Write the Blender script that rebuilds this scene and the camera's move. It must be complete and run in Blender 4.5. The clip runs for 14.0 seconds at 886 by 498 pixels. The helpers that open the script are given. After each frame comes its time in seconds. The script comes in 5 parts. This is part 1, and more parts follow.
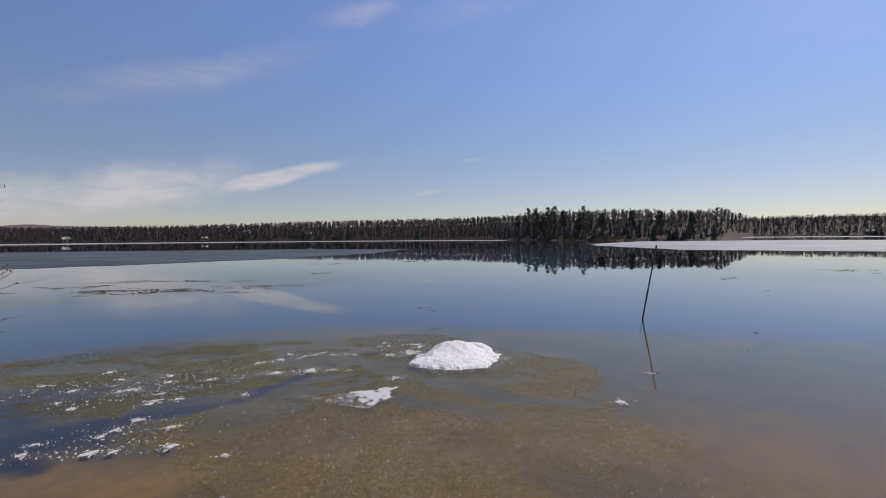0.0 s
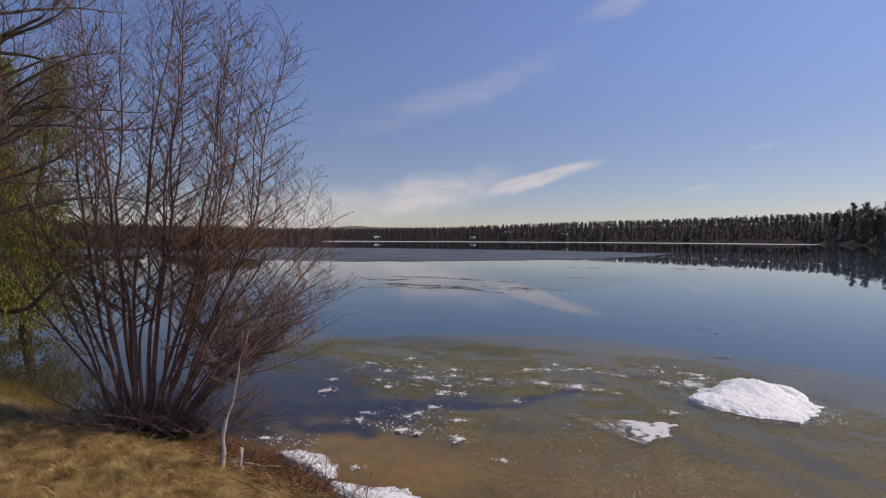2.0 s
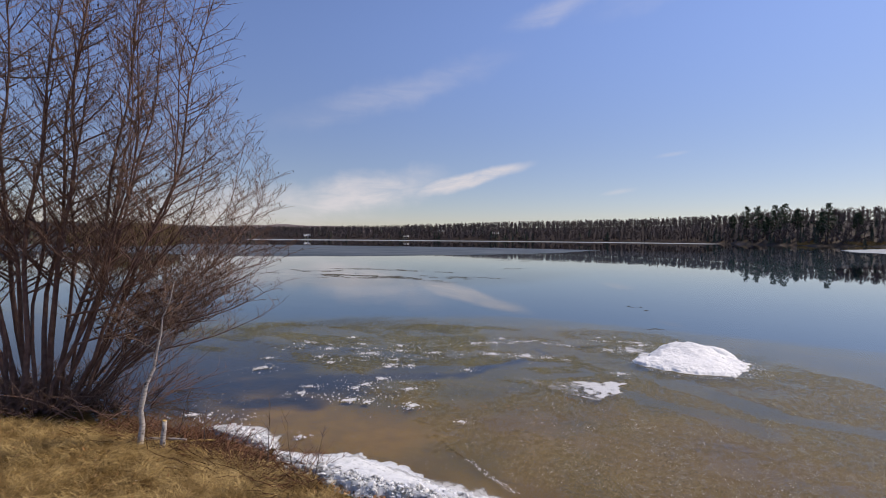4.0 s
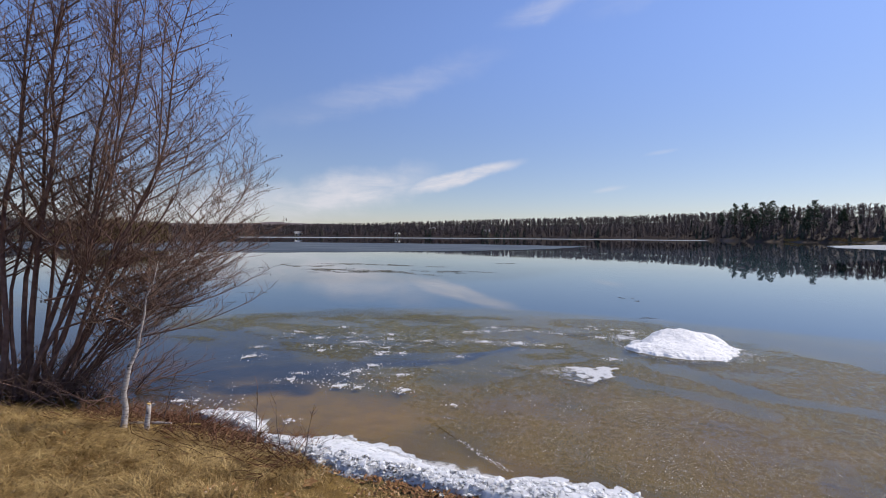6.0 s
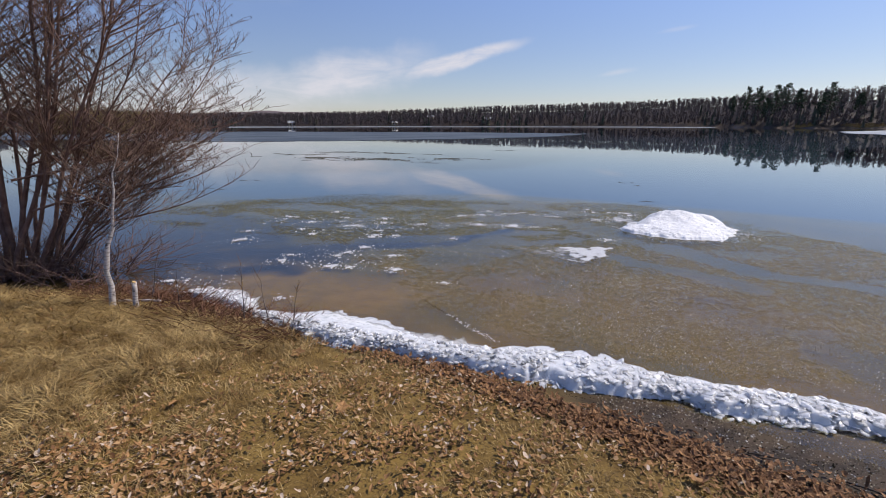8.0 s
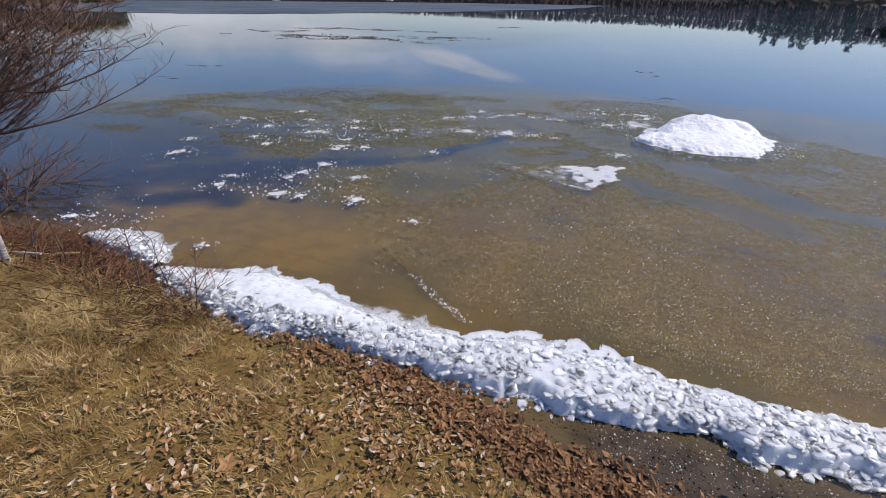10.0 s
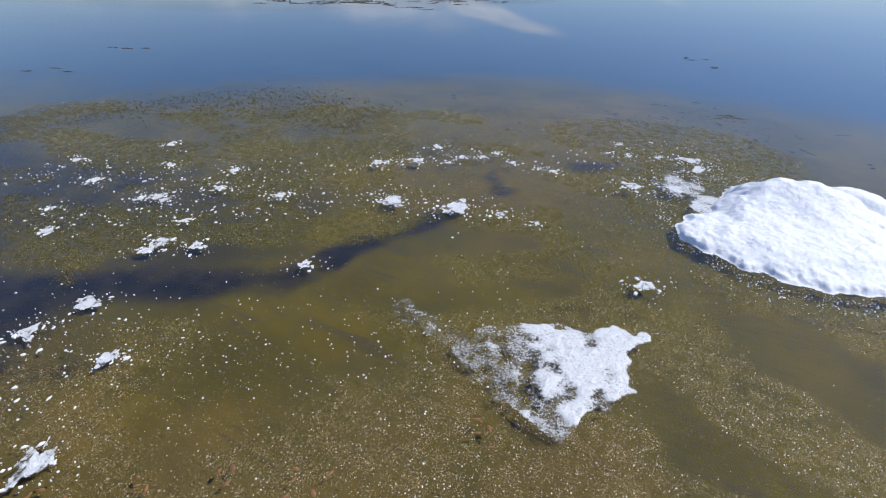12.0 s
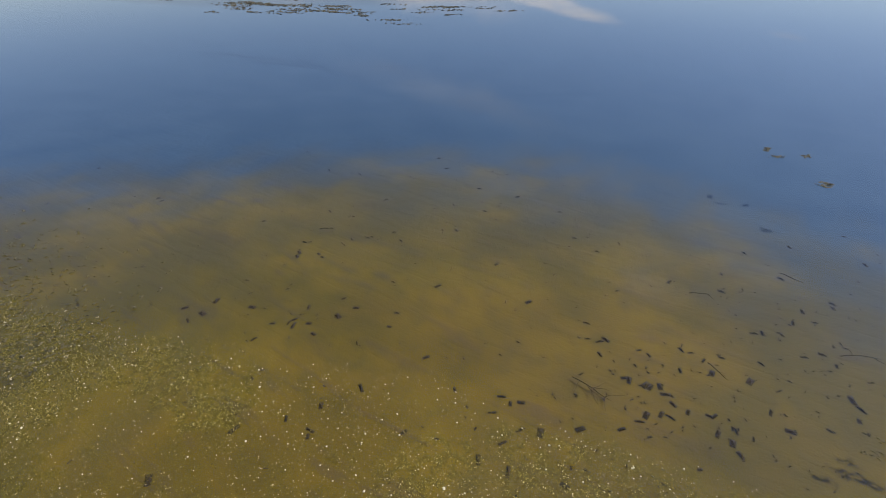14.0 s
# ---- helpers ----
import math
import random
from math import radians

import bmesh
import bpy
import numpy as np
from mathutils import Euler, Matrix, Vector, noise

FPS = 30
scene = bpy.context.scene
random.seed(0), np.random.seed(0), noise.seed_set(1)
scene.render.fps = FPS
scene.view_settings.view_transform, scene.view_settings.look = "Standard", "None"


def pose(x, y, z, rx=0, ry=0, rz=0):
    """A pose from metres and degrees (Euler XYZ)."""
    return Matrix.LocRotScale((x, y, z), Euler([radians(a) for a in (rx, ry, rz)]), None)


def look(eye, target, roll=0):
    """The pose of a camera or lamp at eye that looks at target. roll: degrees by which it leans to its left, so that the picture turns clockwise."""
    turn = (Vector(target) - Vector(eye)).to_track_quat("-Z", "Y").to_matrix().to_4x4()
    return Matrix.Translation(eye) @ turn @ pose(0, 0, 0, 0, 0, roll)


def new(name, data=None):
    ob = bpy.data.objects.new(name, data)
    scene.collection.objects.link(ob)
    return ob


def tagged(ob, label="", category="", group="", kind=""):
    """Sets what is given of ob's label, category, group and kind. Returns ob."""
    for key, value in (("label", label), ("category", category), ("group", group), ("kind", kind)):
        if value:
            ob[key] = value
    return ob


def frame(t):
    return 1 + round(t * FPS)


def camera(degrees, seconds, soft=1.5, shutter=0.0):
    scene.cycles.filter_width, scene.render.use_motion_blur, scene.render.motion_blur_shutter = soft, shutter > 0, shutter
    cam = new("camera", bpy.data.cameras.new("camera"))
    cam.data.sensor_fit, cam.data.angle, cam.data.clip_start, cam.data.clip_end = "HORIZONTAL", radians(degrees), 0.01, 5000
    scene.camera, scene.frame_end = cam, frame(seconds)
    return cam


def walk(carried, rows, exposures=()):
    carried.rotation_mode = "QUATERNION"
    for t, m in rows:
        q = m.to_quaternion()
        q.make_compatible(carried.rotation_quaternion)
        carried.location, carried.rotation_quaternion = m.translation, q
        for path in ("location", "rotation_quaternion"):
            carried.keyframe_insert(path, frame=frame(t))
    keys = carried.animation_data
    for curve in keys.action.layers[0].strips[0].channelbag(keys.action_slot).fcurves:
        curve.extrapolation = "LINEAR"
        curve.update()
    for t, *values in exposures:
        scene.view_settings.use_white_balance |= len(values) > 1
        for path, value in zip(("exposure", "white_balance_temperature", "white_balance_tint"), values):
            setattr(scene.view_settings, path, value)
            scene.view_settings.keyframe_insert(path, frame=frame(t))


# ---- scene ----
cam = camera(88.3, 14.0, soft=1.0)
PATH = [
    (0, (1.147, 1.077, 3.185), (1.143, 3.076, 3.131), -0.5),
    (0.5, (1.166, 1.056, 3.174), (0.705, 3.001, 3.126), -0.3),
    (1, (1.082, 1.105, 3.241), (0.162, 2.88, 3.196), 0.1),
    (1.5, (0.935, 1.072, 3.409), (-0.109, 2.777, 3.365), 0.1),
    (2, (0.799, 1.092, 3.52), (-0.242, 2.799, 3.472), 0.1),
    (2.5, (0.631, 1.111, 3.483), (-0.407, 2.82, 3.434), 0.1),
    (3, (0.474, 1.165, 3.311), (-0.561, 2.875, 3.263), 0.1),
    (3.5, (0.338, 1.229, 3.062), (-0.601, 2.994, 3.012), 0.3),
    (4, (0.285, 1.32, 2.767), (-0.496, 3.161, 2.718), 0.4),
    (4.2, (0.266, 1.292, 2.701), (-0.494, 3.141, 2.647), 0.4),
    (6.5, (0.248, 1.482, 2.483), (-0.497, 3.337, 2.419), 0.3),
    (7, (0.267, 1.575, 2.411), (-0.475, 3.425, 2.252), -0.0),
    (7.5, (0.265, 1.66, 2.332), (-0.469, 3.491, 2.006), 0.0),
    (8, (0.267, 1.74, 2.276), (-0.451, 3.531, 1.748), -0.1),
    (8.2, (0.262, 1.79, 2.259), (-0.448, 3.562, 1.66), -0.2),
    (10.3, (0.006, 3.763, 2.413), (-0.635, 5.364, 1.401), 0.2),
    (10.5, (-0.027, 4.124, 2.428), (-0.666, 5.716, 1.399), 0.1),
    (11, (-0.196, 5.085, 2.384), (-0.839, 6.664, 1.339), -0.4),
    (11.5, (-0.237, 6.341, 2.501), (-0.891, 7.888, 1.415), -0.1),
    (12, (-0.18, 7.668, 2.59), (-0.906, 9.153, 1.464), -0.6),
    (12.5, (-0.322, 9.137, 2.469), (-1.131, 10.58, 1.345), -0.0),
    (13, (-0.459, 10.651, 2.511), (-1.296, 12.083, 1.394), -0.4),
    (13.5, (-0.59, 12.238, 2.603), (-1.437, 13.652, 1.469), -0.3),
    (14, (-0.707, 13.975, 2.718), (-1.572, 15.354, 1.556), -1.6),
]
walk(cam, [(t, look(eye, target, roll)) for t, eye, target, roll in PATH], exposures=[(0, -0.36, 7100, 14), (3, -0.27, 7250, 17), (4.2, -0.12, 7050, 14), (6.5, -0.05, 6650, 12), (8.2, -0.05, 6700, 13), (10.5, 0.03, 6400, 11), (12, 0.10, 6100, 8), (12.6, 0.14, 6100, 8), (13.4, 0.2, 6450, 10), (14, 0.26, 7000, 10)])

# ---- light ----
SUN_AZ, SUN_EL = 52.0, 49.0          # degrees to the right of +y, degrees up
sun_dir = Vector((math.sin(radians(SUN_AZ)) * math.cos(radians(SUN_EL)), math.cos(radians(SUN_AZ)) * math.cos(radians(SUN_EL)), math.sin(radians(SUN_EL))))
sun = new("sun", bpy.data.lights.new("sun", "SUN"))
sun.data.energy, sun.data.angle, sun.data.color = 4.1, radians(0.53), (1.0, 0.93, 0.82)
sun.matrix_world = sun_dir.to_track_quat("Z", "Y").to_matrix().to_4x4()
SKY = 0.098


# ---- node helpers ----
class Nodes:
    """Short-hand for building a node tree."""

    def __init__(self, tree):
        self.tree = tree
        tree.nodes.clear()

    def put(self, kind, socket_values=None):
        n = self.tree.nodes.new(kind)
        for k, v in (socket_values or {}).items():
            self.set(n.inputs[k], v)
        return n

    def set(self, socket, v):
        if isinstance(v, bpy.types.NodeSocket):
            self.tree.links.new(v, socket)
        elif isinstance(v, tuple) and len(v) == 3 and socket.type == "RGBA":
            socket.default_value = (*v, 1)
        else:
            socket.default_value = v

    def math(self, op, a, b=0.0, c=0.0, clamp=False):
        n = self.put("ShaderNodeMath", {0: a, 1: b, 2: c})
        n.operation, n.use_clamp = op, clamp
        return n.outputs[0]

    def ramp(self, v, lo, hi, a=0.0, b=1.0, smooth=True):
        n = self.put("ShaderNodeMapRange", {0: v, 1: lo, 2: hi, 3: a, 4: b})
        n.interpolation_type = "SMOOTHSTEP" if smooth else "LINEAR"
        return n.outputs[0]

    def mix(self, f, a, b):
        n = self.put("ShaderNodeMix")
        n.data_type = "RGBA"
        for i, v in ((0, f), (6, a), (7, b)):
            self.set(n.inputs[i], v)
        return n.outputs[2]

    def noise(self, vec, scale, detail=3.0, rough=0.55, dist=0.0, out=0):
        return self.put("ShaderNodeTexNoise", {"Vector": vec, "Scale": scale, "Detail": detail, "Roughness": rough, "Distortion": dist}).outputs[out]

    def scaled(self, vec, sx, sy, sz, rz=0.0):
        return self.put("ShaderNodeMapping", {"Vector": vec, "Scale": (sx, sy, sz), "Rotation": (0, 0, rz)}).outputs[0]

    def bump(self, height, strength, distance):
        return self.put("ShaderNodeBump", {"Height": height, "Strength": strength, "Distance": distance}).outputs[0]

    def where(self):
        return self.put("ShaderNodeNewGeometry").outputs["Position"]

    def attr(self, name, out="Fac"):
        n = self.put("ShaderNodeAttribute")
        n.attribute_name = name
        return n.outputs[out]

    def out(self, shader, kind="ShaderNodeOutputMaterial"):
        self.tree.links.new(shader, self.put(kind).inputs[0])


def material(name):
    m = bpy.data.materials.new(name)
    m.use_nodes = True
    return m, Nodes(m.node_tree)


def surface(n, colour, rough=0.8, normal=None, spec=0.3, **more):
    values = {"Base Color": colour, "Roughness": rough, "Specular IOR Level": spec}
    if normal is not None:
        values["Normal"] = normal
    values.update(more)
    return n.put("ShaderNodeBsdfPrincipled", values).outputs[0]


# ---- sky with thin spring cirrus ----
world = bpy.data.worlds.new("sky")
scene.world = world
world.use_nodes = True
n = Nodes(world.node_tree)
sky = n.put("ShaderNodeTexSky")
sky.sky_type, sky.sun_disc, sky.sun_elevation, sky.sun_rotation = "NISHITA", False, radians(SUN_EL), radians(SUN_AZ)
sky.altitude, sky.air_density, sky.dust_density, sky.ozone_density = 300.0, 1.0, 0.25, 2.0
way = n.put("ShaderNodeTexCoord").outputs["Generated"]
xyz = n.put("ShaderNodeSeparateXYZ", {0: way})
az = n.math("MULTIPLY", n.math("ARCTAN2", xyz.outputs[0], xyz.outputs[1]), 57.29578)
el = n.math("MULTIPLY", n.math("ARCSINE", xyz.outputs[2]), 57.29578)
flat = n.put("ShaderNodeCombineXYZ", {0: az, 1: el, 2: 0.0}).outputs[0]
warp = n.noise(flat, 0.16, 4.0)
fine = n.noise(n.scaled(flat, 0.35, 1.3, 1, radians(-14)), 0.42, 6.0, 0.62, 0.6)


def streak(a, e, half_long, half_wide, tilt, strength, edge=0.6):
    """A soft, ragged cloud bank about azimuth a and elevation e."""
    c, s = math.cos(radians(tilt)), math.sin(radians(tilt))
    da, de = n.math("SUBTRACT", az, a), n.math("SUBTRACT", el, e)
    u = n.math("DIVIDE", n.math("ADD", n.math("MULTIPLY", da, c), n.math("MULTIPLY", de, s)), half_long)
    v = n.math("DIVIDE", n.math("SUBTRACT", n.math("MULTIPLY", de, c), n.math("MULTIPLY", da, s)), half_wide)
    v = n.math("ADD", v, n.math("MULTIPLY", n.math("SUBTRACT", warp, 0.5), 1.6))
    r = n.math("SQRT", n.math("ADD", n.math("MULTIPLY", u, u), n.math("MULTIPLY", v, v)))
    body = n.ramp(r, 1.0, 1.0 - edge)
    return n.math("MULTIPLY", n.math("MULTIPLY", body, n.ramp(fine, 0.25, 0.7, 0.35, 1.0)), strength)


banks = [
    streak(-20.0, 7.2, 9.5, 1.25, 14, 1.0, 0.6),       # bright finger
    streak(-34, 5.2, 15, 3.2, 10, 0.92, 0.95),             # pale bank behind it
    streak(-48, 3.0, 24, 4.0, 4, 0.75, 0.95),
    streak(-29, 17.2, 19, 2.6, 17, 0.26, 0.95),          # long thin veil
    streak(-10, 25.5, 7, 1.6, 12, 0.34, 0.95),
    streak(5, 26.5, 14, 2.2, 8, 0.16, 0.95),
    streak(3.4, 9.4, 2.4, 0.35, 6, 0.22, 0.9),
    streak(-2.0, 5.5, 2.6, 0.45, 8, 0.4, 0.9),
    streak(60, 30, 40, 8, 20, 0.2, 0.95),
    streak(170, 35, 60, 14, 12, 0.35, 0.95),
]
cover = banks[0]
for bank in banks[1:]:
    cover = n.math("MAXIMUM", cover, bank)
tone = n.mix(n.ramp(el, 2.0, 28.0), (0.95, 0.93, 1.06), (1.36, 1.42, 1.78))
# the blue deepens away from the sun
tone = n.mix(n.ramp(az, -72.0, -22.0), n.mix(0.10, tone, (0.0, 0.0, 0.12)), tone)
tinted = n.mix(1.0, sky.outputs[0], tone)
tinted.node.blend_type = "MULTIPLY"
cloudy = n.mix(cover, tinted, (7.6, 7.7, 8.4))
n.out(n.put("ShaderNodeBackground", {0: cloudy, 1: SKY}).outputs[0], "ShaderNodeOutputWorld")

# ---- materials ----
m_ground, n = material("shore_ground")
p = n.where()
grass, mud, silt, deep, warm, outer = n.attr("grass"), n.attr("mud"), n.attr("silt"), n.attr("deep"), n.attr("warm"), n.attr("outer")
big, mid, fine = n.noise(p, 0.9, 5), n.noise(p, 5, 5), n.noise(p, 60, 3)
drag = n.noise(n.scaled(p, 0.5, 3.2, 1, radians(28)), 2.2, 5, 0.6, 0.8)
near_sand = n.mix(n.ramp(big, 0.35, 0.65), (0.130, 0.085, 0.027), (0.174, 0.117, 0.040))
far_sand = n.mix(n.ramp(big, 0.35, 0.65), (0.076, 0.064, 0.003), (0.126, 0.098, 0.005))
sand = n.mix(outer, near_sand, far_sand)
sand = n.mix(n.ramp(mid, 0.45, 0.75, 0, 0.5), sand, n.mix(outer, (0.115, 0.084, 0.038), (0.060, 0.054, 0.012)))
sand = n.mix(n.ramp(drag, 0.54, 0.68, 0, 0.7), sand, (0.062, 0.050, 0.034))
sand = n.mix(n.math("MULTIPLY", n.ramp(fine, 0.55, 0.8, 0, 0.4), n.ramp(outer, 0, 1, 1, 0.3)), sand, (0.25, 0.19, 0.09))
sand = n.mix(n.ramp(n.noise(p, 0.45, 4, 0.6, 0.5), 0.46, 0.64, 0, 0.6), sand, (0.068, 0.062, 0.022))
sand = n.mix(n.math("MULTIPLY", warm, 0.66), sand, n.mix(n.ramp(mid, 0.35, 0.7), (0.250, 0.155, 0.030), (0.176, 0.110, 0.022)))
muck = n.mix(n.ramp(mid, 0.35, 0.7), (0.010, 0.010, 0.020), (0.032, 0.026, 0.030))
floor_c = n.mix(silt, sand, muck)
# blue light scattered by deep water, painted into the bed's colour
scatter_blue = n.mix(n.ramp(big, 0.3, 0.7), (0.018, 0.054, 0.170), (0.028, 0.068, 0.195))
floor_c = n.mix(deep, floor_c, scatter_blue)
turf = n.mix(n.ramp(mid, 0.3, 0.7), (0.130, 0.078, 0.022), (0.25, 0.160, 0.046))
turf = n.mix(n.ramp(fine, 0.45, 0.8), turf, (0.06, 0.036, 0.016))
wet = n.mix(n.ramp(mid, 0.35, 0.7), (0.026, 0.018, 0.014), (0.070, 0.047, 0.030))
col = n.mix(mud, n.mix(grass, floor_c, turf), wet)
hgt = n.math("ADD", n.math("MULTIPLY", fine, 0.35), n.math("ADD", mid, drag))
n.out(surface(n, col, n.ramp(mud, 0, 1, 0.9, 0.74), n.bump(hgt, 0.5, 0.02), 0.2))

m_water, n = material("lake_water")
p = n.where()
swell = n.math("ADD", n.noise(n.scaled(p, 0.35, 1, 1, 0.3), 1.3, 2), n.math("MULTIPLY", n.noise(n.scaled(p, 0.12, 0.5, 1, 0.2), 0.5, 2), 2.0))
nrm = n.bump(swell, 0.03, 0.02)
gloss = n.put("ShaderNodeBsdfGlossy", {"Color": (0.97, 0.98, 1.0), "Roughness": 0.004, "Normal": nrm}).outputs[0]
body = n.put("ShaderNodeMixShader", {0: 0.03, 1: n.put("ShaderNodeBsdfTransparent", {0: (0.93, 0.92, 0.62)}).outputs[0], 2: n.put("ShaderNodeBsdfDiffuse", {0: (0.020, 0.036, 0.075)}).outputs[0]}).outputs[0]
fres = n.put("ShaderNodeFresnel", {"IOR": 1.44, "Normal": nrm}).outputs[0]
n.out(n.put("ShaderNodeMixShader", {0: fres, 1: body, 2: gloss}).outputs[0])

m_slush, n = material("floating_slush")
p = n.where()
cov = n.attr("cover")
at = n.put("ShaderNodeSeparateXYZ", {0: p})
green = n.ramp(n.math("SUBTRACT", at.outputs[1], n.math("MULTIPLY", at.outputs[0], 0.45)), 9.4, 12.6)
patch = n.noise(p, 2.6, 5, 0.65)
clump = n.noise(p, 10.0, 4, 0.6)
thick = n.math("MULTIPLY", n.math("MULTIPLY", cov, n.ramp(patch, 0.30, 0.62, 0.6, 1.2)), n.ramp(clump, 0.40, 0.57, 0.30, 1.25))


def grains(scale, share, fill):
    """Loose grains of ice, each there or not by its own chance: presence, chance and roundness."""
    cell = n.put("ShaderNodeTexVoronoi", {"Vector": p, "Scale": scale})
    chance = n.put("ShaderNodeSeparateColor", {0: cell.outputs["Color"]})
    there = n.math("LESS_THAN", chance.outputs[0], n.math("MULTIPLY", thick, share))
    size = n.math("MULTIPLY_ADD", chance.outputs[1], 0.22, fill)
    return n.math("MULTIPLY", there, n.ramp(cell.outputs["Distance"], size, n.math("SUBTRACT", size, 0.12))), chance.outputs[2], cell.outputs["Distance"]


a1, k1, d1 = grains(92.0, 0.88, 0.33)
a2, k2, d2 = grains(150.0, 0.70, 0.30)
olive = n.mix(n.ramp(k1, 0.1, 0.8), (0.085, 0.072, 0.010), (0.30, 0.245, 0.055))
tan = n.mix(n.ramp(k1, 0.1, 0.8), (0.135, 0.096, 0.036), (0.36, 0.272, 0.115))
c = n.mix(green, tan, olive)
c = n.mix(n.ramp(k1, 0.86, 0.9), c, n.mix(green, (0.70, 0.63, 0.48), (0.55, 0.48, 0.22)))
under = n.mix(green, (0.095, 0.068, 0.026), (0.060, 0.052, 0.009))
veil = n.math("MULTIPLY", n.ramp(thick, 0.25, 0.95), 0.38)
a = n.math("MAXIMUM", n.math("MULTIPLY", n.math("MAXIMUM", a1, n.math("MULTIPLY", a2, 0.8)), 0.92), veil)
c = n.mix(n.math("MAXIMUM", a1, a2), under, c)
sh = surface(n, c, 0.6, n.bump(d1, -0.7, 0.008), 0.2)
n.out(n.put("ShaderNodeMixShader", {0: a, 1: n.put("ShaderNodeBsdfTransparent").outputs[0], 2: sh}).outputs[0])

m_granule, n = material("ice_granule")
r = n.put("ShaderNodeNewGeometry").outputs["Random Per Island"]
at = n.put("ShaderNodeSeparateXYZ", {0: n.where()})
green = n.ramp(n.math("SUBTRACT", at.outputs[1], n.math("MULTIPLY", at.outputs[0], 0.45)), 9.4, 12.6)
c = n.mix(n.ramp(r, 0.1, 0.75), n.mix(green, (0.22, 0.165, 0.085), (0.12, 0.10, 0.02)), n.mix(green, (0.50, 0.42, 0.28), (0.30, 0.24, 0.075)))
c = n.mix(n.ramp(r, 0.76, 0.84), c, n.mix(green, (0.84, 0.81, 0.73), (0.62, 0.57, 0.40)))
n.out(surface(n, c, 0.3, None, 0.5))

m_ice, n = material("rotten_ice")
p = n.where()
rnd = n.put("ShaderNodeNewGeometry").outputs["Random Per Island"]
own = n.put("ShaderNodeObjectInfo").outputs["Random"]
rnd = n.math("FRACT", n.math("ADD", rnd, own))
a, b = n.noise(p, 14, 5, 0.65), n.noise(p, 90, 3, 0.6)
c = n.mix(n.ramp(a, 0.3, 0.65), (0.78, 0.785, 0.78), (0.88, 0.88, 0.87))
c = n.mix(n.ramp(b, 0.66, 0.84, 0, 0.35), c, (0.55, 0.55, 0.54))
c = n.mix(n.ramp(rnd, 0.4, 1.0, 0, 0.55), c, (0.54, 0.56, 0.57))
n.out(surface(n, c, n.ramp(a, 0.3, 0.7, 0.18, 0.5), n.bump(n.math("ADD", a, n.math("MULTIPLY", b, 0.5)), 0.45, 0.008), 0.45, **{"Subsurface Weight": 1.0, "Subsurface Radius": (1.0, 1.0, 1.0), "Subsurface Scale": 0.09}))

m_snow, n = material("old_snow")
p = n.where()
a, b = n.noise(p, 22, 6, 0.7), n.noise(p, 90, 3, 0.6)
c = n.mix(n.ramp(a, 0.35, 0.65), (0.73, 0.73, 0.725), (0.84, 0.84, 0.83))
c = n.mix(n.ramp(n.noise(p, 38, 2), 0.69, 0.76, 0, 0.35), c, (0.5, 0.47, 0.42))
n.out(surface(n, c, 0.6, n.bump(n.math("ADD", a, n.math("MULTIPLY", b, 0.35)), 0.7, 0.016), 0.4))

m_film, n = material("melting_ice_film")
p = n.where()
a, b = n.noise(p, 6, 6, 0.7), n.noise(p, 55, 4, 0.7)
cov = n.attr("cover")
al = n.ramp(n.math("ADD", n.math("ADD", n.math("MULTIPLY", a, 0.6), n.math("MULTIPLY", b, 0.4)), n.math("MULTIPLY", n.math("SUBTRACT", cov, 1.0), 0.5)), 0.41, 0.56)
n.out(n.put("ShaderNodeMixShader", {0: al, 1: n.put("ShaderNodeBsdfTransparent").outputs[0], 2: surface(n, n.mix(n.math("MULTIPLY", n.ramp(cov, 0.7, 1.3), n.ramp(b, 0.3, 0.55, 0.45, 1.0)), (0.30, 0.29, 0.26), (0.66, 0.655, 0.64)), 0.35, n.bump(b, 0.6, 0.01), 0.4)}).outputs[0])

m_sheet_dark, n = material("dark_lake_ice")
p = n.where()
a, b = n.noise(n.scaled(p, 0.25, 1, 1), 0.22, 6, 0.65), n.noise(n.scaled(p, 0.3, 1, 1, 0.2), 1.4, 5, 0.7)
c = n.mix(n.ramp(a, 0.35, 0.65), (0.05, 0.062, 0.075), (0.12, 0.14, 0.155))
c = n.mix(n.ramp(b, 0.60, 0.72, 0, 0.6), c, (0.30, 0.33, 0.35))
n.out(surface(n, c, 0.6, n.bump(b, 0.6, 0.05), 0.06))

m_sheet, n = material("white_lake_ice")
p = n.where()
a, b = n.noise(n.scaled(p, 0.2, 1, 1), 0.12, 6, 0.65), n.noise(n.scaled(p, 0.3, 1, 1), 1.2, 5, 0.7)
c = n.mix(n.ramp(a, 0.35, 0.62), (0.27, 0.29, 0.29), (0.40, 0.41, 0.40))
c = n.mix(n.ramp(b, 0.55, 0.75, 0, 0.5), c, (0.35, 0.38, 0.40))
n.out(surface(n, c, 0.6, None, 0.2))


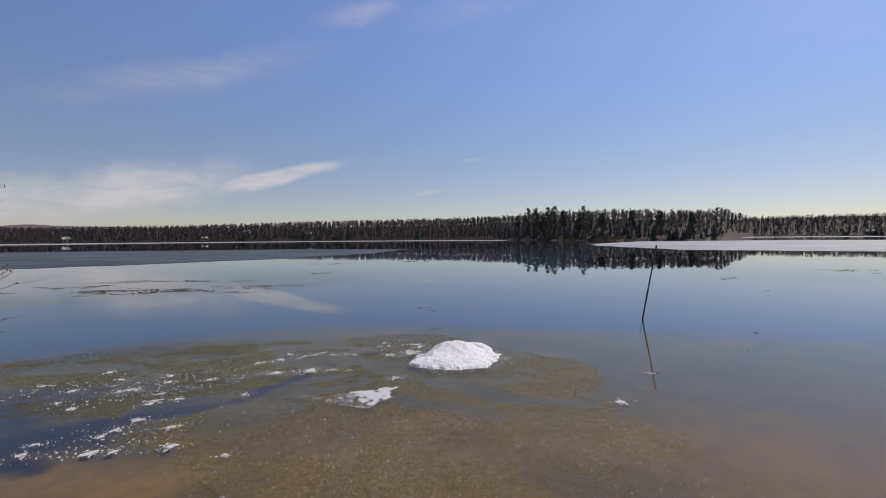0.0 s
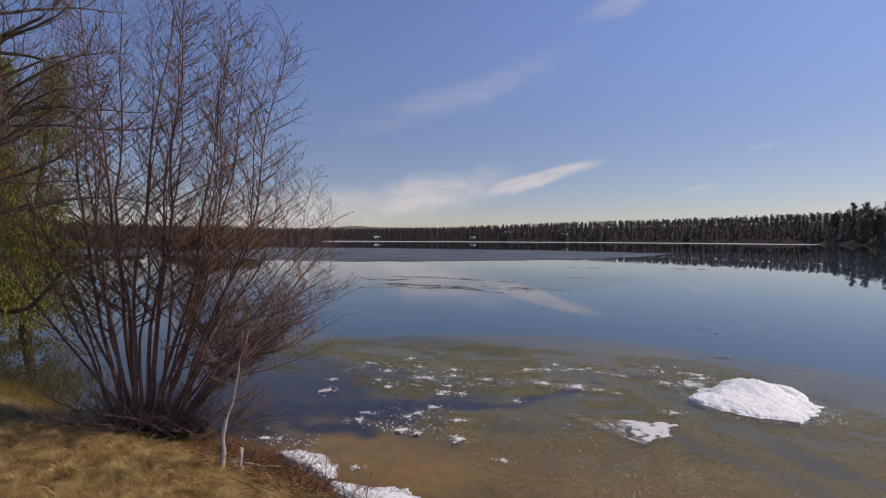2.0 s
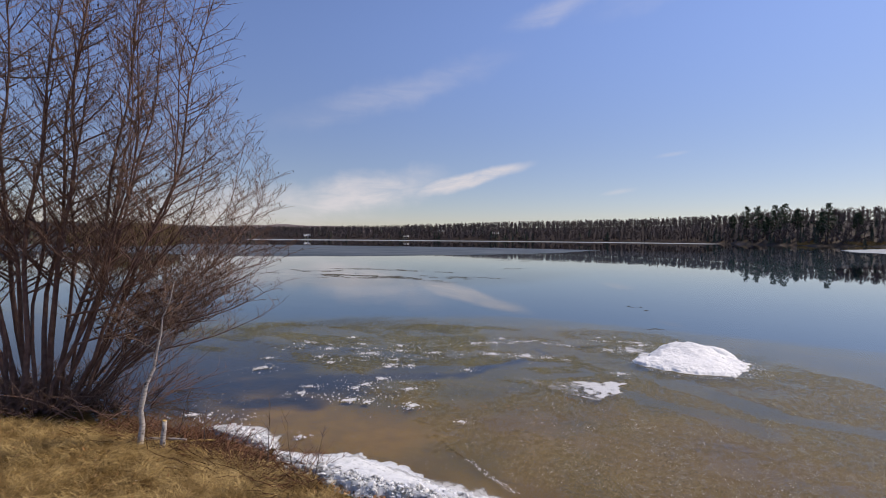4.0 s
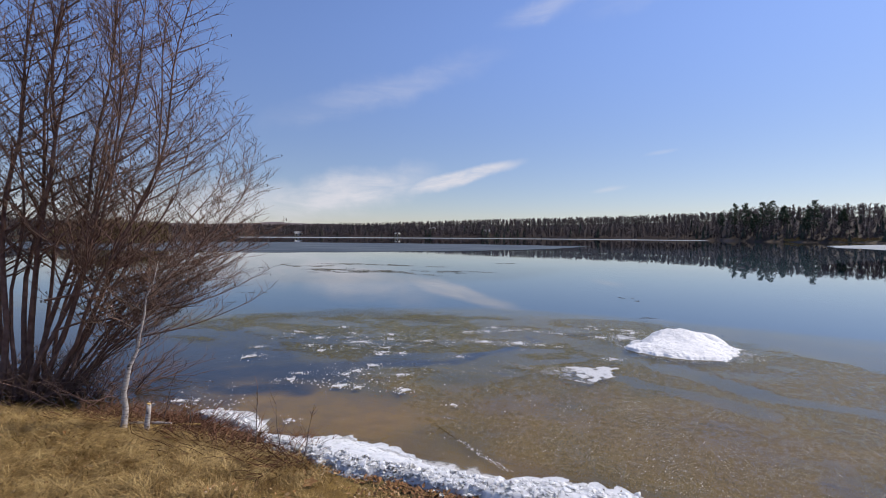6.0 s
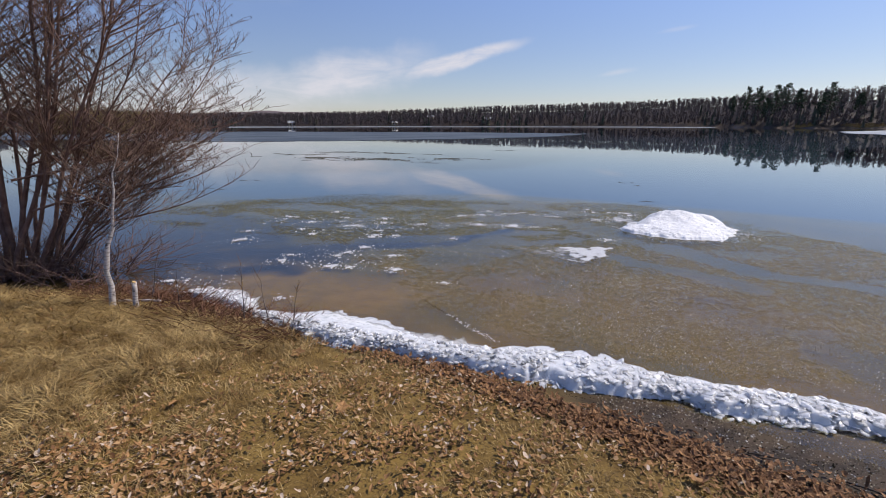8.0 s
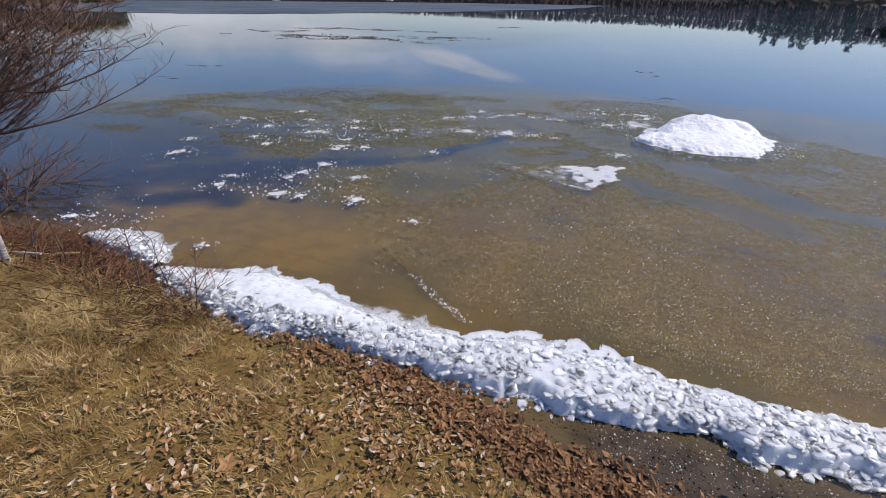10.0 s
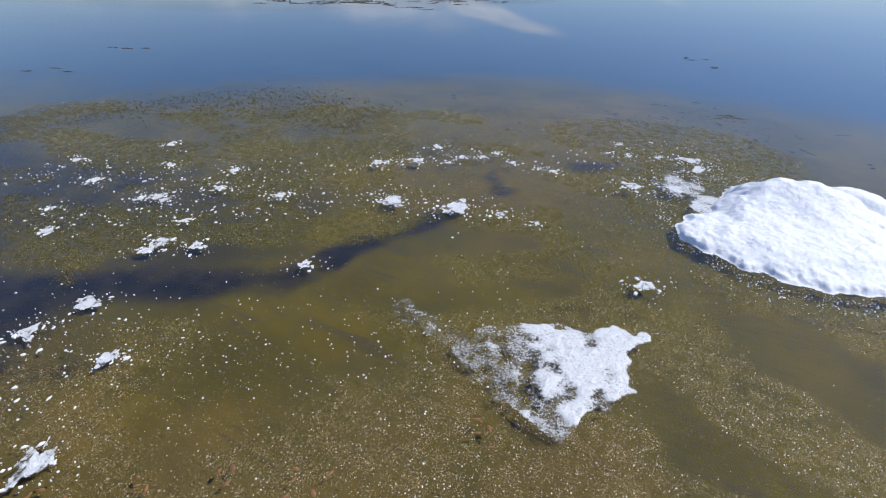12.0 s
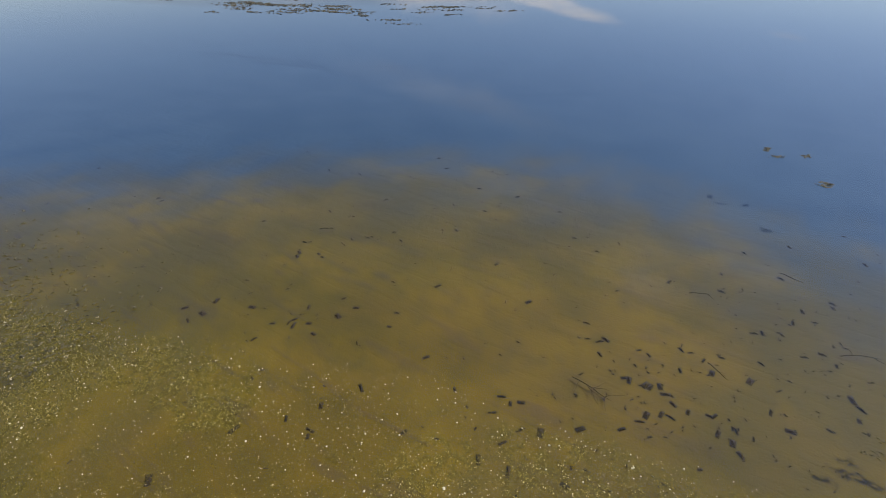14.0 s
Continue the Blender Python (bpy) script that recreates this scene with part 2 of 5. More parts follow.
def plain(name, dark, light, scale=8.0, rough=0.8, relief=0.4, stretch=(1, 1, 1), spec=0.25, island=0.0):
    """A weathered natural surface: two tones at two scales, with relief, and some change from piece to piece."""
    m, n = material(name)
    p = n.scaled(n.where(), *stretch)
    a, b = n.noise(p, scale, 5, 0.6), n.noise(p, scale * 7, 3)
    c = n.mix(n.ramp(a, 0.3, 0.7), dark, light)
    c = n.mix(n.ramp(b, 0.55, 0.8, 0, 0.5), c, tuple(v * 0.55 for v in dark))
    if island:
        r = n.put("ShaderNodeNewGeometry").outputs["Random Per Island"]
        c = n.mix(n.ramp(r, 0, 1, 0, island, False), c, tuple(v * 0.45 for v in dark))
    n.out(surface(n, c, rough, n.bump(n.math("ADD", a, b), relief, 0.02), spec))
    return m


m_alder = plain("alder_bark", (0.140, 0.077, 0.060), (0.24, 0.146, 0.116), 9, island=0.4)
m_twig = plain("alder_twig", (0.135, 0.078, 0.056), (0.235, 0.148, 0.102), 6, island=0.5)
m_catkin = plain("catkin", (0.045, 0.028, 0.020), (0.10, 0.06, 0.04), 40)
m_greybark = plain("grey_bark", (0.075, 0.062, 0.052), (0.16, 0.135, 0.115), 7)
m_pinebark = plain("conifer_bark", (0.06, 0.042, 0.03), (0.12, 0.085, 0.06), 5)
m_cutwood = plain("fresh_cut_wood", (0.42, 0.27, 0.08), (0.58, 0.40, 0.15), 25)
m_stick = plain("wet_dark_wood", (0.040, 0.028, 0.018), (0.085, 0.060, 0.036), 12, 0.5)
m_cedar = plain("cedar_foliage", (0.115, 0.125, 0.018), (0.27, 0.25, 0.045), 3, 0.7, island=0.6)
m_spruce = plain("far_spruce", (0.048, 0.058, 0.040), (0.095, 0.100, 0.070), 0.2, 0.9, island=0.5)
m_pine = plain("far_pine", (0.046, 0.068, 0.042), (0.085, 0.112, 0.066), 0.3, 0.9, island=0.5)
m_barewood = plain("far_bare_wood", (0.135, 0.104, 0.096), (0.205, 0.162, 0.150), 0.1, 0.9, island=0.35)
m_willow = plain("far_willow_twigs", (0.24, 0.17, 0.075), (0.36, 0.26, 0.12), 0.2, 0.9, island=0.4)
m_brush = plain("red_brown_brush", (0.10, 0.042, 0.024), (0.22, 0.105, 0.055), 14, island=0.6)
m_leaf, n = material("dead_leaf")
r = n.put("ShaderNodeNewGeometry").outputs["Random Per Island"]
p = n.where()
c = n.mix(n.ramp(r, 0.0, 0.45), (0.15, 0.070, 0.026), (0.35, 0.185, 0.070))
c = n.mix(n.ramp(r, 0.6, 0.85), c, (0.46, 0.30, 0.155))
c = n.mix(n.ramp(r, 0.86, 0.97), c, (0.55, 0.43, 0.32))
vein = n.noise(p, 60, 3)
c = n.mix(n.ramp(vein, 0.5, 0.75, 0, 0.5), c, (0.10, 0.05, 0.03))
n.out(surface(n, c, 0.7, n.bump(vein, 0.4, 0.005), 0.25))
m_straw = plain("dry_grass", (0.21, 0.122, 0.036), (0.68, 0.480, 0.200), 4, 0.65, island=0.75)
m_drift = plain("damp_leaf", (0.20, 0.088, 0.034), (0.46, 0.245, 0.105), 25, 0.6, island=0.85)
m_weed = plain("water_weed", (0.05, 0.045, 0.02), (0.12, 0.10, 0.045), 12, 0.5, island=0.6)
m_debris = plain("sunken_litter", (0.026, 0.019, 0.010), (0.055, 0.040, 0.018), 12, 0.9, island=0.5)
m_paint = plain("cabin_siding", (0.30, 0.24, 0.16), (0.45, 0.38, 0.28), 0.5)
m_roof = plain("cabin_roof", (0.34, 0.34, 0.33), (0.5, 0.5, 0.49), 0.5)
m_glass_far, n = material("window_glass")
n.out(surface(n, (0.02, 0.025, 0.03), 0.08, None, 0.6))

m_birch, n = material("birch_bark")
p = n.where()
band = n.noise(n.scaled(p, 6, 6, 30), 2.0, 4, 0.6)
blot = n.noise(n.scaled(p, 9, 9, 14), 1.3, 4, 0.65)
c = n.mix(n.ramp(band, 0.35, 0.6), (0.24, 0.205, 0.18), (0.50, 0.45, 0.41))
c = n.mix(n.ramp(blot, 0.58, 0.68), c, (0.045, 0.035, 0.03))
n.out(surface(n, c, 0.7, n.bump(band, 0.5, 0.01), 0.3))


# ---- geometry helpers ----
class Geo:
    """Vertices and faces gathered for one mesh."""

    def __init__(self):
        self.v, self.f = [], []

    def add(self, verts, faces):
        k = len(self.v)
        self.v.extend(verts)
        self.f.extend(tuple(i + k for i in f) for f in faces)

    def tube(self, pts, radii, sides=5, cap=True):
        k = len(self.v)
        last = len(pts) - 1
        for i, (q, r) in enumerate(zip(pts, radii)):
            d = (pts[min(i + 1, last)] - pts[max(i - 1, 0)]).normalized()
            a = d.cross(Vector((0.3, 0.9, 0.1)) if abs(d.z) > 0.7 else Vector((0, 0, 1))).normalized()
            b = d.cross(a)
            for j in range(sides):
                w = math.tau * j / sides
                self.v.append(q + a * (r * math.cos(w)) + b * (r * math.sin(w)))
        for i in range(last):
            for j in range(sides):
                j2 = (j + 1) % sides
                self.f.append((k + i * sides + j, k + i * sides + j2, k + (i + 1) * sides + j2, k + (i + 1) * sides + j))
        if cap:
            self.f.append(tuple(k + last * sides + j for j in range(sides)))

    def mesh(self, name, mat, smooth=False):
        me = bpy.data.meshes.new(name)
        me.from_pydata(self.v, [], self.f)
        me.materials.append(mat)
        if smooth:
            me.polygons.foreach_set("use_smooth", [True] * len(me.polygons))
        return me


def part(name, geo, mat, parent=None, label="", smooth=False):
    """Links a Geo as one mesh object, under a thing if one is given."""
    ob = new(name, geo.mesh(name, mat, smooth))
    if parent is not None:
        ob.parent = parent
        ob.matrix_parent_inverse = parent.matrix_basis.inverted()
    if label:
        ob["label"] = label
    return ob


def thing(name, at, label, category, group="", kind=""):
    ob = new(name)
    ob.location = at
    ob.empty_display_size = 0.2
    return tagged(ob, label, category, group, kind)


def lattice(ix, iy, seed):
    h = np.sin(ix * 127.1 + iy * 311.7 + seed * 74.7) * 43758.5453
    return h - np.floor(h)


def value_noise(x, y, scale, octaves=4, seed=0.0):
    """Smooth noise from 0 to 1 on arrays."""
    x, y = np.asarray(x, float) * scale, np.asarray(y, float) * scale
    total, amp, norm = 0.0, 1.0, 0.0
    for o in range(octaves):
        ix, iy = np.floor(x), np.floor(y)
        fx, fy = x - ix, y - iy
        fx, fy = fx * fx * (3 - 2 * fx), fy * fy * (3 - 2 * fy)
        s = seed + o * 3.1
        a = lattice(ix, iy, s) * (1 - fx) + lattice(ix + 1, iy, s) * fx
        b = lattice(ix, iy + 1, s) * (1 - fx) + lattice(ix + 1, iy + 1, s) * fx
        total, norm = total + amp * (a * (1 - fy) + b * fy), norm + amp
        x, y, amp = x * 2.03 + 17.3, y * 2.03 + 5.1, amp * 0.5
    return total / norm


def smooth(v, lo, hi):
    t = np.clip((np.asarray(v, float) - lo) / (hi - lo), 0, 1)
    return t * t * (3 - 2 * t)


def nodules(x, y, size, seed):
    """Rounded, packed lumps of uneven height, 0 to about 1."""
    x, y = np.asarray(x, float) / size, np.asarray(y, float) / size
    best = np.zeros_like(x)
    for dx in (-1, 0, 1):
        for dy in (-1, 0, 1):
            ix, iy = np.floor(x) + dx, np.floor(y) + dy
            cx, cy = ix + 0.15 + 0.7 * lattice(ix, iy, seed), iy + 0.15 + 0.7 * lattice(ix, iy, seed + 1.7)
            big = 0.6 + 0.35 * lattice(ix, iy, seed + 2.9)
            r2 = ((x - cx) ** 2 + (y - cy) ** 2) / big ** 2
            best = np.maximum(best, np.sqrt(np.clip(1 - r2, 0, 1)) * (0.45 + 0.55 * lattice(ix, iy, seed + 4.3)))
    return best


def capsule(x, y, x0, y0, x1, y1):
    """Distance from a line segment."""
    dx, dy = x1 - x0, y1 - y0
    t = np.clip(((x - x0) * dx + (y - y0) * dy) / (dx * dx + dy * dy + 1e-9), 0, 1)
    return np.hypot(x - x0 - t * dx, y - y0 - t * dy)


def grid_mesh(name, X, Y, Z, mat, attrs=None, keep=None, smooth_faces=True):
    """A mesh from a grid of heights, with float attributes on its points."""
    ny, nx = X.shape
    idx = np.arange(nx * ny).reshape(ny, nx)
    quads = np.stack([idx[:-1, :-1], idx[:-1, 1:], idx[1:, 1:], idx[1:, :-1]], -1).reshape(-1, 4)
    if keep is not None:
        k = (keep[:-1, :-1] | keep[:-1, 1:] | keep[1:, 1:] | keep[1:, :-1]).reshape(-1)
        quads = quads[k]
    used = np.unique(quads)
    remap = np.full(nx * ny, -1)
    remap[used] = np.arange(len(used))
    co = np.stack([X, Y, Z], -1).reshape(-1, 3)[used]
    me = bpy.data.meshes.new(name)
    me.from_pydata(co.tolist(), [], remap[quads].tolist())
    me.materials.append(mat)
    if smooth_faces:
        me.polygons.foreach_set("use_smooth", [True] * len(me.polygons))
    for key, arr in (attrs or {}).items():
        at = me.attributes.new(key, "FLOAT", "POINT")
        at.data.foreach_set("value", arr.reshape(-1)[used].astype(np.float32))
    return me


# ---- the lie of the land ----
def shore_y(x):
    return np.interp(x, [-60, -14, -11, -8, -5.6, -3, 0, 2, 6, 60], [0.0, 4.2, 4.45, 4.8, 5.45, 5.45, 5.2, 4.85, 4.2, -4])


def far_shore(az_deg):
    """Distance of the opposite shore, by azimuth from +y."""
    return np.interp(az_deg, [-100, -80, -66, -52, -39.5, -30, -16, 0, 8, 12, 15, 22, 30, 31.4, 34, 45, 60, 90], [90, 170, 330, 600, 562, 520, 468, 430, 395, 330, 305, 298, 306, 330, 690, 720, 600, 200])


def hill(az_deg):
    return np.interp(az_deg, [-100, -60, -47, -40, -31, -16, 0, 10, 20, 30, 33, 45, 60, 90], [4, 7, 10, 10.5, 12, 17, 19, 20, 19, 16, 23, 24, 21, 10])


def ground_z(x, y):
    x, y = np.asarray(x, float), np.asarray(y, float)
    d = y - shore_y(x)
    bumps = (value_noise(x, y, 1.1, 4) - 0.5)
    land = 0.03 + 0.11 * (1 - np.exp(np.minimum(d, 0) / 0.8)) - 0.013 * np.minimum(d, 0) + bumps * 0.07 * smooth(-d, 0, 1)
    land += 0.17 * (value_noise(x, y, 2.9, 3, 52) - 0.5) * smooth(-d, 0.2, 0.8) * smooth(-x, 1.5, 3.5)
    land += 0.13 * np.exp(-((x + 7.2) / 1.7) ** 2 - ((y - 4.3) / 0.7) ** 2) + 0.10 * np.exp(-((x + 10.5) / 2.0) ** 2 - ((y - 4.0) / 0.6) ** 2)
    muddy = np.exp(-((d - 0.15) / 0.45) ** 2) * smooth(x, -0.6, 0.8)
    bed = np.interp(d, [0, 0.5, 1.5, 4, 8, 11, 13.5, 17, 24, 45, 90], [0.03, -0.02, -0.05, -0.07, -0.105, -0.21, -0.40, -0.85, -2.0, -4.0, -6.0])
    bed = bed + bumps * 0.035 * smooth(d, 0.3, 2.5)
    z = np.where(d < 0, land, bed) * (1 - muddy) + muddy * (0.018 - 0.03 * smooth(d, 0.2, 0.9) + bumps * 0.02)
    r, a = np.hypot(x, y), np.degrees(np.arctan2(x, y))
    R = far_shore(a)
    out = np.maximum(r - R, -60)
    rise = np.where(out < 0, out * 0.09, hill(a) * (1 - np.exp(-np.maximum(out, 0) / 60)) + 0.3 * smooth(out, 0, 4))
    return np.where((r > 60) & (y > -2), np.maximum(z, rise), z)


SILT = [(-4.3, 9.3, -3.1, 10.1, 0.28), (-2.9, 10.65, -2.25, 11.6, 0.20), (-4.35, 8.2, -3.8, 8.5, 0.14), (-7.4, 7.3, -5.0, 8.6, 0.8), (-6.0, 6.95, -4.9, 7.5, 0.4), (-5.4, 8.8, -4.2, 9.4, 0.3), (-1.05, 13.9, -0.8, 14.1, 0.13), (-2.1, 13.2, -1.8, 12.7, 0.10), (-9.5, 7.0, -7.5, 7.4, 0.7), (-0.1, 16.3, 0.0, 16.5, 0.16)]


def spaced(lo, a, b, hi, step, grow=1.16, cap=13.0):
    mid = list(np.arange(a, b + 1e-6, step))
    left, s, q = [], step, a
    while q > lo:
        s = min(s * grow, cap)
        q -= s
        left.append(q)
    right, s, q = [], step, b
    while q < hi:
        s = min(s * grow, cap)
        q += s
        right.append(q)
    return np.array(left[::-1] + mid + right)


gx, gy = spaced(-1000, -13.5, 6, 1000, 0.1), spaced(-260, 0.5, 18, 1100, 0.1)
X, Y = np.meshgrid(gx, gy)
Z = ground_z(X, Y)
D = Y - shore_y(X)
ragged = (value_noise(X, Y, 2.2, 4, 7) - 0.5)
land_a = smooth(-(D + 0.1 + ragged * 0.5), -0.1, 0.25)
mud_a = np.exp(-((D - 0.2 + ragged * 0.4) / 0.5) ** 2) * smooth(X, -0.8, 0.6)
silt_a = np.zeros_like(X)
for x0, y0, x1, y1, w in SILT:
    silt_a = np.maximum(silt_a, smooth(w * 1.35 - capsule(X, Y, x0, y0, x1, y1) + ragged * 0.5, 0, w * 1.1))
silt_a = np.maximum(silt_a, 0.5 * smooth(1.9 - capsule(X, Y, -7.5, 9.6, -4.4, 10.4) + ragged * 2.2, 0, 1.6))
silt_a = np.maximum(silt_a, 0.92 * smooth(-X - 4.5 + ragged * 3, 0, 2.4) * smooth(12.5 - Y + ragged * 3, 0, 2.5) * smooth(D, 0.2, 1.2))
warm_a = 0.28 * smooth(2.3 - capsule(X, Y, -2.4, 12.6, -1.2, 16.2) + ragged * 2.2, 0, 1.6)
warm_a = np.maximum(warm_a, 0.4 * smooth(X + ragged, 2.8, 5.0) * smooth(11.5 - Y + ragged * 2, 0, 3))
warm_a = np.maximum(warm_a, smooth(1.25 - capsule(X, Y, -4.9, 6.75, -3.1, 6.8) + ragged * 0.9, 0, 0.9))
brushy = smooth(X, -6.8, -6.0) * smooth(-3.0 - X, 0, 0.8) * np.exp(-((D + 0.02) / 0.26) ** 2)
mud_a = np.maximum(mud_a, brushy)
# where the bed takes the painted blue of deep water, growing away from shore
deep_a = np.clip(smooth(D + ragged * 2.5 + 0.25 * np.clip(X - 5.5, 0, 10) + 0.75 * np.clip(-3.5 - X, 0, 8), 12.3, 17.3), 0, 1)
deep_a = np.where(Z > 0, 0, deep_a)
far_land = (np.hypot(X, Y) > 60) & (Z > -1)
land_a, mud_a = np.where(far_land, 1.0, land_a), np.where(far_land, 1.0, mud_a)
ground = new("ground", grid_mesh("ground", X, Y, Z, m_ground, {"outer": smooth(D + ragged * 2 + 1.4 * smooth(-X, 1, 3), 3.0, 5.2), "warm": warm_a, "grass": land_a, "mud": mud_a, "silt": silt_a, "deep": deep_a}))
tagged(ground, "sandy lake bed rising to a bank of dry brown turf", "ground", kind="structure")

S = 2500.0
water = Geo()
water.add([Vector((-S, -S, 0)), Vector((S, -S, 0)), Vector((S, S, 0)), Vector((-S, S, 0))], [(0, 1, 2, 3)])
water = part("water", water, m_water)
water.visible_shadow = False
tagged(water, "calm clear lake water mirroring the sky and woods", "water", kind="structure")


# ---- the old ice out on the lake ----
def ice_sheet(name, outline, mat, label, rag, seed):
    """A thin floating sheet with a ragged rim; outline is a closed ring of corners."""
    rng = random.Random(seed)
    ring = []
    for i, (ax, ay) in enumerate(outline):
        bx, by = outline[(i + 1) % len(outline)]
        steps = max(4, int(math.hypot(bx - ax, by - ay) / (rag * 3)))
        for k in range(steps):
            t = k / steps
            ring.append((ax + (bx - ax) * t + rng.uniform(-rag, rag), ay + (by - ay) * t + rng.uniform(-rag, rag) * 0.6))
    g = Geo()
    m = len(ring)
    g.add([Vector((x, y, 0.03)) for x, y in ring] + [Vector((x, y, -0.02)) for x, y in ring], [tuple(range(m))] + [((i + 1) % m, i, i + m, (i + 1) % m + m) for i in range(m)])
    ob = part(name, g, mat)
    return tagged(ob, label, "lake ice")


def polar(a, r):
    return r * math.sin(radians(a)), r * math.cos(radians(a))


ice_sheet("ice_sheet", [(-150, 38), (-47, 51), (-35, 61.5), (-24, 72), (-14.5, 88), (-8, 118), (-45, 128), (-110, 122), (-170, 95)], m_sheet_dark, "dark grey wet ice sheet with a ragged edge on the lake", 1.0, 3)
ice_sheet("ice_sheet", [(48, 141), (50.5, 98), (65, 85), (90, 72), (150, 85), (230, 170), (180, 230), (95, 222), (56, 170)], m_sheet, "pale grey melting ice sheet floating off the wooded point", 1.0, 4)
ice_sheet("ice_sheet", [polar(-46, 400), polar(-30, 390), polar(-16, 365), polar(-4, 345), polar(8, 320), polar(8, 370), polar(0, 415), polar(-16, 450), polar(-30, 500), polar(-46, 560)], m_sheet, "white strip of shore ice below the far woods", 2.0, 5)
ice_sheet("ice_sheet", [polar(31.8, 480), polar(40, 500), polar(52, 500), polar(52, 580), polar(40, 640), polar(33.5, 620)], m_sheet, "white ice in the bay behind the wooded point", 3.0, 6)

# ---- floating mats of fine rotten ice ----
MATS = [(-4.2, 11.9, 7.0, 2.9, 0.10, 0.86), (0.2, 12.6, 3.6, 2.7, -0.05, 0.84), (3.0, 12.0, 1.75, 1.45, -0.35, 1.0), (0.9, 8.0, 4.1, 2.0, 0.10, 0.85), (3.0, 8.6, 1.75, 1.45, 0.0, 0.95), (-2.6, 8.9, 2.2, 0.95, 0.3, 0.85), (0.6, 10.3, 2.4, 1.1, 0.1, 0.9), (-9.5, 11.2, 2.4, 2.0, 0.2, 0.55), (-1.2, 14.3, 3.4, 1.75, 0.12, 0.9), (3.4, 11.6, 1.5, 1.6, 0.0, 1.0)]
LANES = [(-8.0, 7.0, -5.1, 8.6, 0.62), (-4.0, 9.15, -2.9, 9.8, 0.26), (-2.8, 10.5, -1.35, 11.5, 0.24), (-4.2, 9.6, -3.1, 10.3, 0.3), (0.9, 11.05, 2.2, 10.0, 0.20), (2.2, 9.95, 3.9, 9.6, 0.20), (0.3, 10.0, 1.9, 9.1, 0.18), (-4.9, 6.7, -3.2, 6.8, 0.75), (-4.4, 9.3, -1.9, 10.5, 0.42), (2.4, 7.1, 2.9, 6.7, 0.3), (-1.8, 10.2, -0.6, 11.0, 0.14), (0.5, 9.8, 1.3, 9.65, 0.22), (1.3, 9.65, 2.1, 9.05, 0.2), (1.17, 11.16, 1.8, 10.55, 0.16), (1.8, 10.55, 2.7, 9.8, 0.16), (-2.6, 10.2, -2.0, 11.3, 0.3), (-2.0, 11.3, -1.1, 11.55, 0.2), (-2.6, 9.6, -1.75, 9.56, 0.3)]


def mat_cover(x, y):
    """How thickly the floating ice lies, 0 to 1."""
    wob = value_noise(x, y, 0.9, 4, 11) - 0.5
    c = np.zeros_like(x)
    for cx, cy, rx, ry, rot, w in MATS:
        u = ((x - cx) * math.cos(rot) + (y - cy) * math.sin(rot)) / rx
        v = ((y - cy) * math.cos(rot) - (x - cx) * math.sin(rot)) / ry
        c = np.maximum(c, w * smooth(1.0 - np.hypot(u, v) + wob * 0.42, 0.0, 0.16))
    rim = np.interp(x, [-11.2, -10, -8.7, -6.8, -4.3, -2.1, -0.2, 0.9, 3.1, 3.6, 4.6], [10.2, 11.8, 13.3, 14.15, 14.0, 15.4, 15.1, 14.5, 12.7, 12.3, 11.0])
    inner = np.interp(x, [-11, -6.5, -4.6, -3.0, -1.0, 1.0], [8.6, 9.0, 9.4, 9.7, 9.2, 8.6])
    c = np.maximum(c, 0.88 * smooth(rim - y + wob * 1.1, 0, 0.3) * smooth(y - inner + wob * 0.8, 0, 0.5) * smooth(4.4 - x + wob, 0, 0.3) * smooth(x + wob * 2, -11.5, -9.0))
    open_ = np.ones_like(x)
    for x0, y0, x1, y1, w in LANES:
        open_ *= smooth(capsule(x, y, x0, y0, x1, y1) + wob * 0.35, w * 0.65, w * 1.2)
    c *= open_
    rafts = value_noise(0.75 * x + 0.3 * y, 1.3 * y - 0.2 * x, 1.15, 4, 23)
    west = smooth(0.6 - x, 0, 3.2)
    c *= (0.42 + 0.58 * smooth(rafts, 0.36, 0.47)) * (1 - west) + west * (0.30 + 0.70 * smooth(rafts, 0.40, 0.54))
    c *= 1 - 0.40 * smooth(y, 14.3, 15.3)
    streaks = value_noise(0.5 * x + 0.5 * y, 1.6 * y - 1.2 * x, 0.9, 4, 27)
    thin = (0.10 + 0.26 * smooth(x, -3.4, -1.2)) * smooth(2.9 - np.abs(y - 8.3), 0, 0.8) * smooth(5.6 - np.abs(x + 0.6) + wob * 3, 0, 2.0) * (0.35 + 0.65 * smooth(streaks, 0.36, 0.56)) * (0.25 + 0.75 * open_)
    return np.maximum(c, thin) * smooth(y, 6.0 - 0.25 * smooth(x, 0, 1), 6.4 - 0.4 * smooth(x, 0, 1))


sx, sy = np.arange(-12.2, 5.4, 0.07), np.arange(5.9, 16.8, 0.07)
SX, SY = np.meshgrid(sx, sy)
SC = mat_cover(SX, SY)
slush = new("floating_slush", grid_mesh("floating_slush", SX, SY, np.full_like(SX, 0.003), m_slush, {"cover": SC}, SC > 0.02))
tagged(slush, "brownish floating slush of fine rotten ice on the shallows", "slush ice", kind="stuff")
slush.visible_shadow = False

rng = np.random.default_rng(5)


def ridge_line(x):
    return np.interp(x, [-3, -1.3, -0.5, 0.4, 0.9, 2.0, 2.4, 4.0, 6.0], [6.2, 5.92, 6.14, 6.16, 6.04, 6.16, 6.02, 5.8, 5.3])


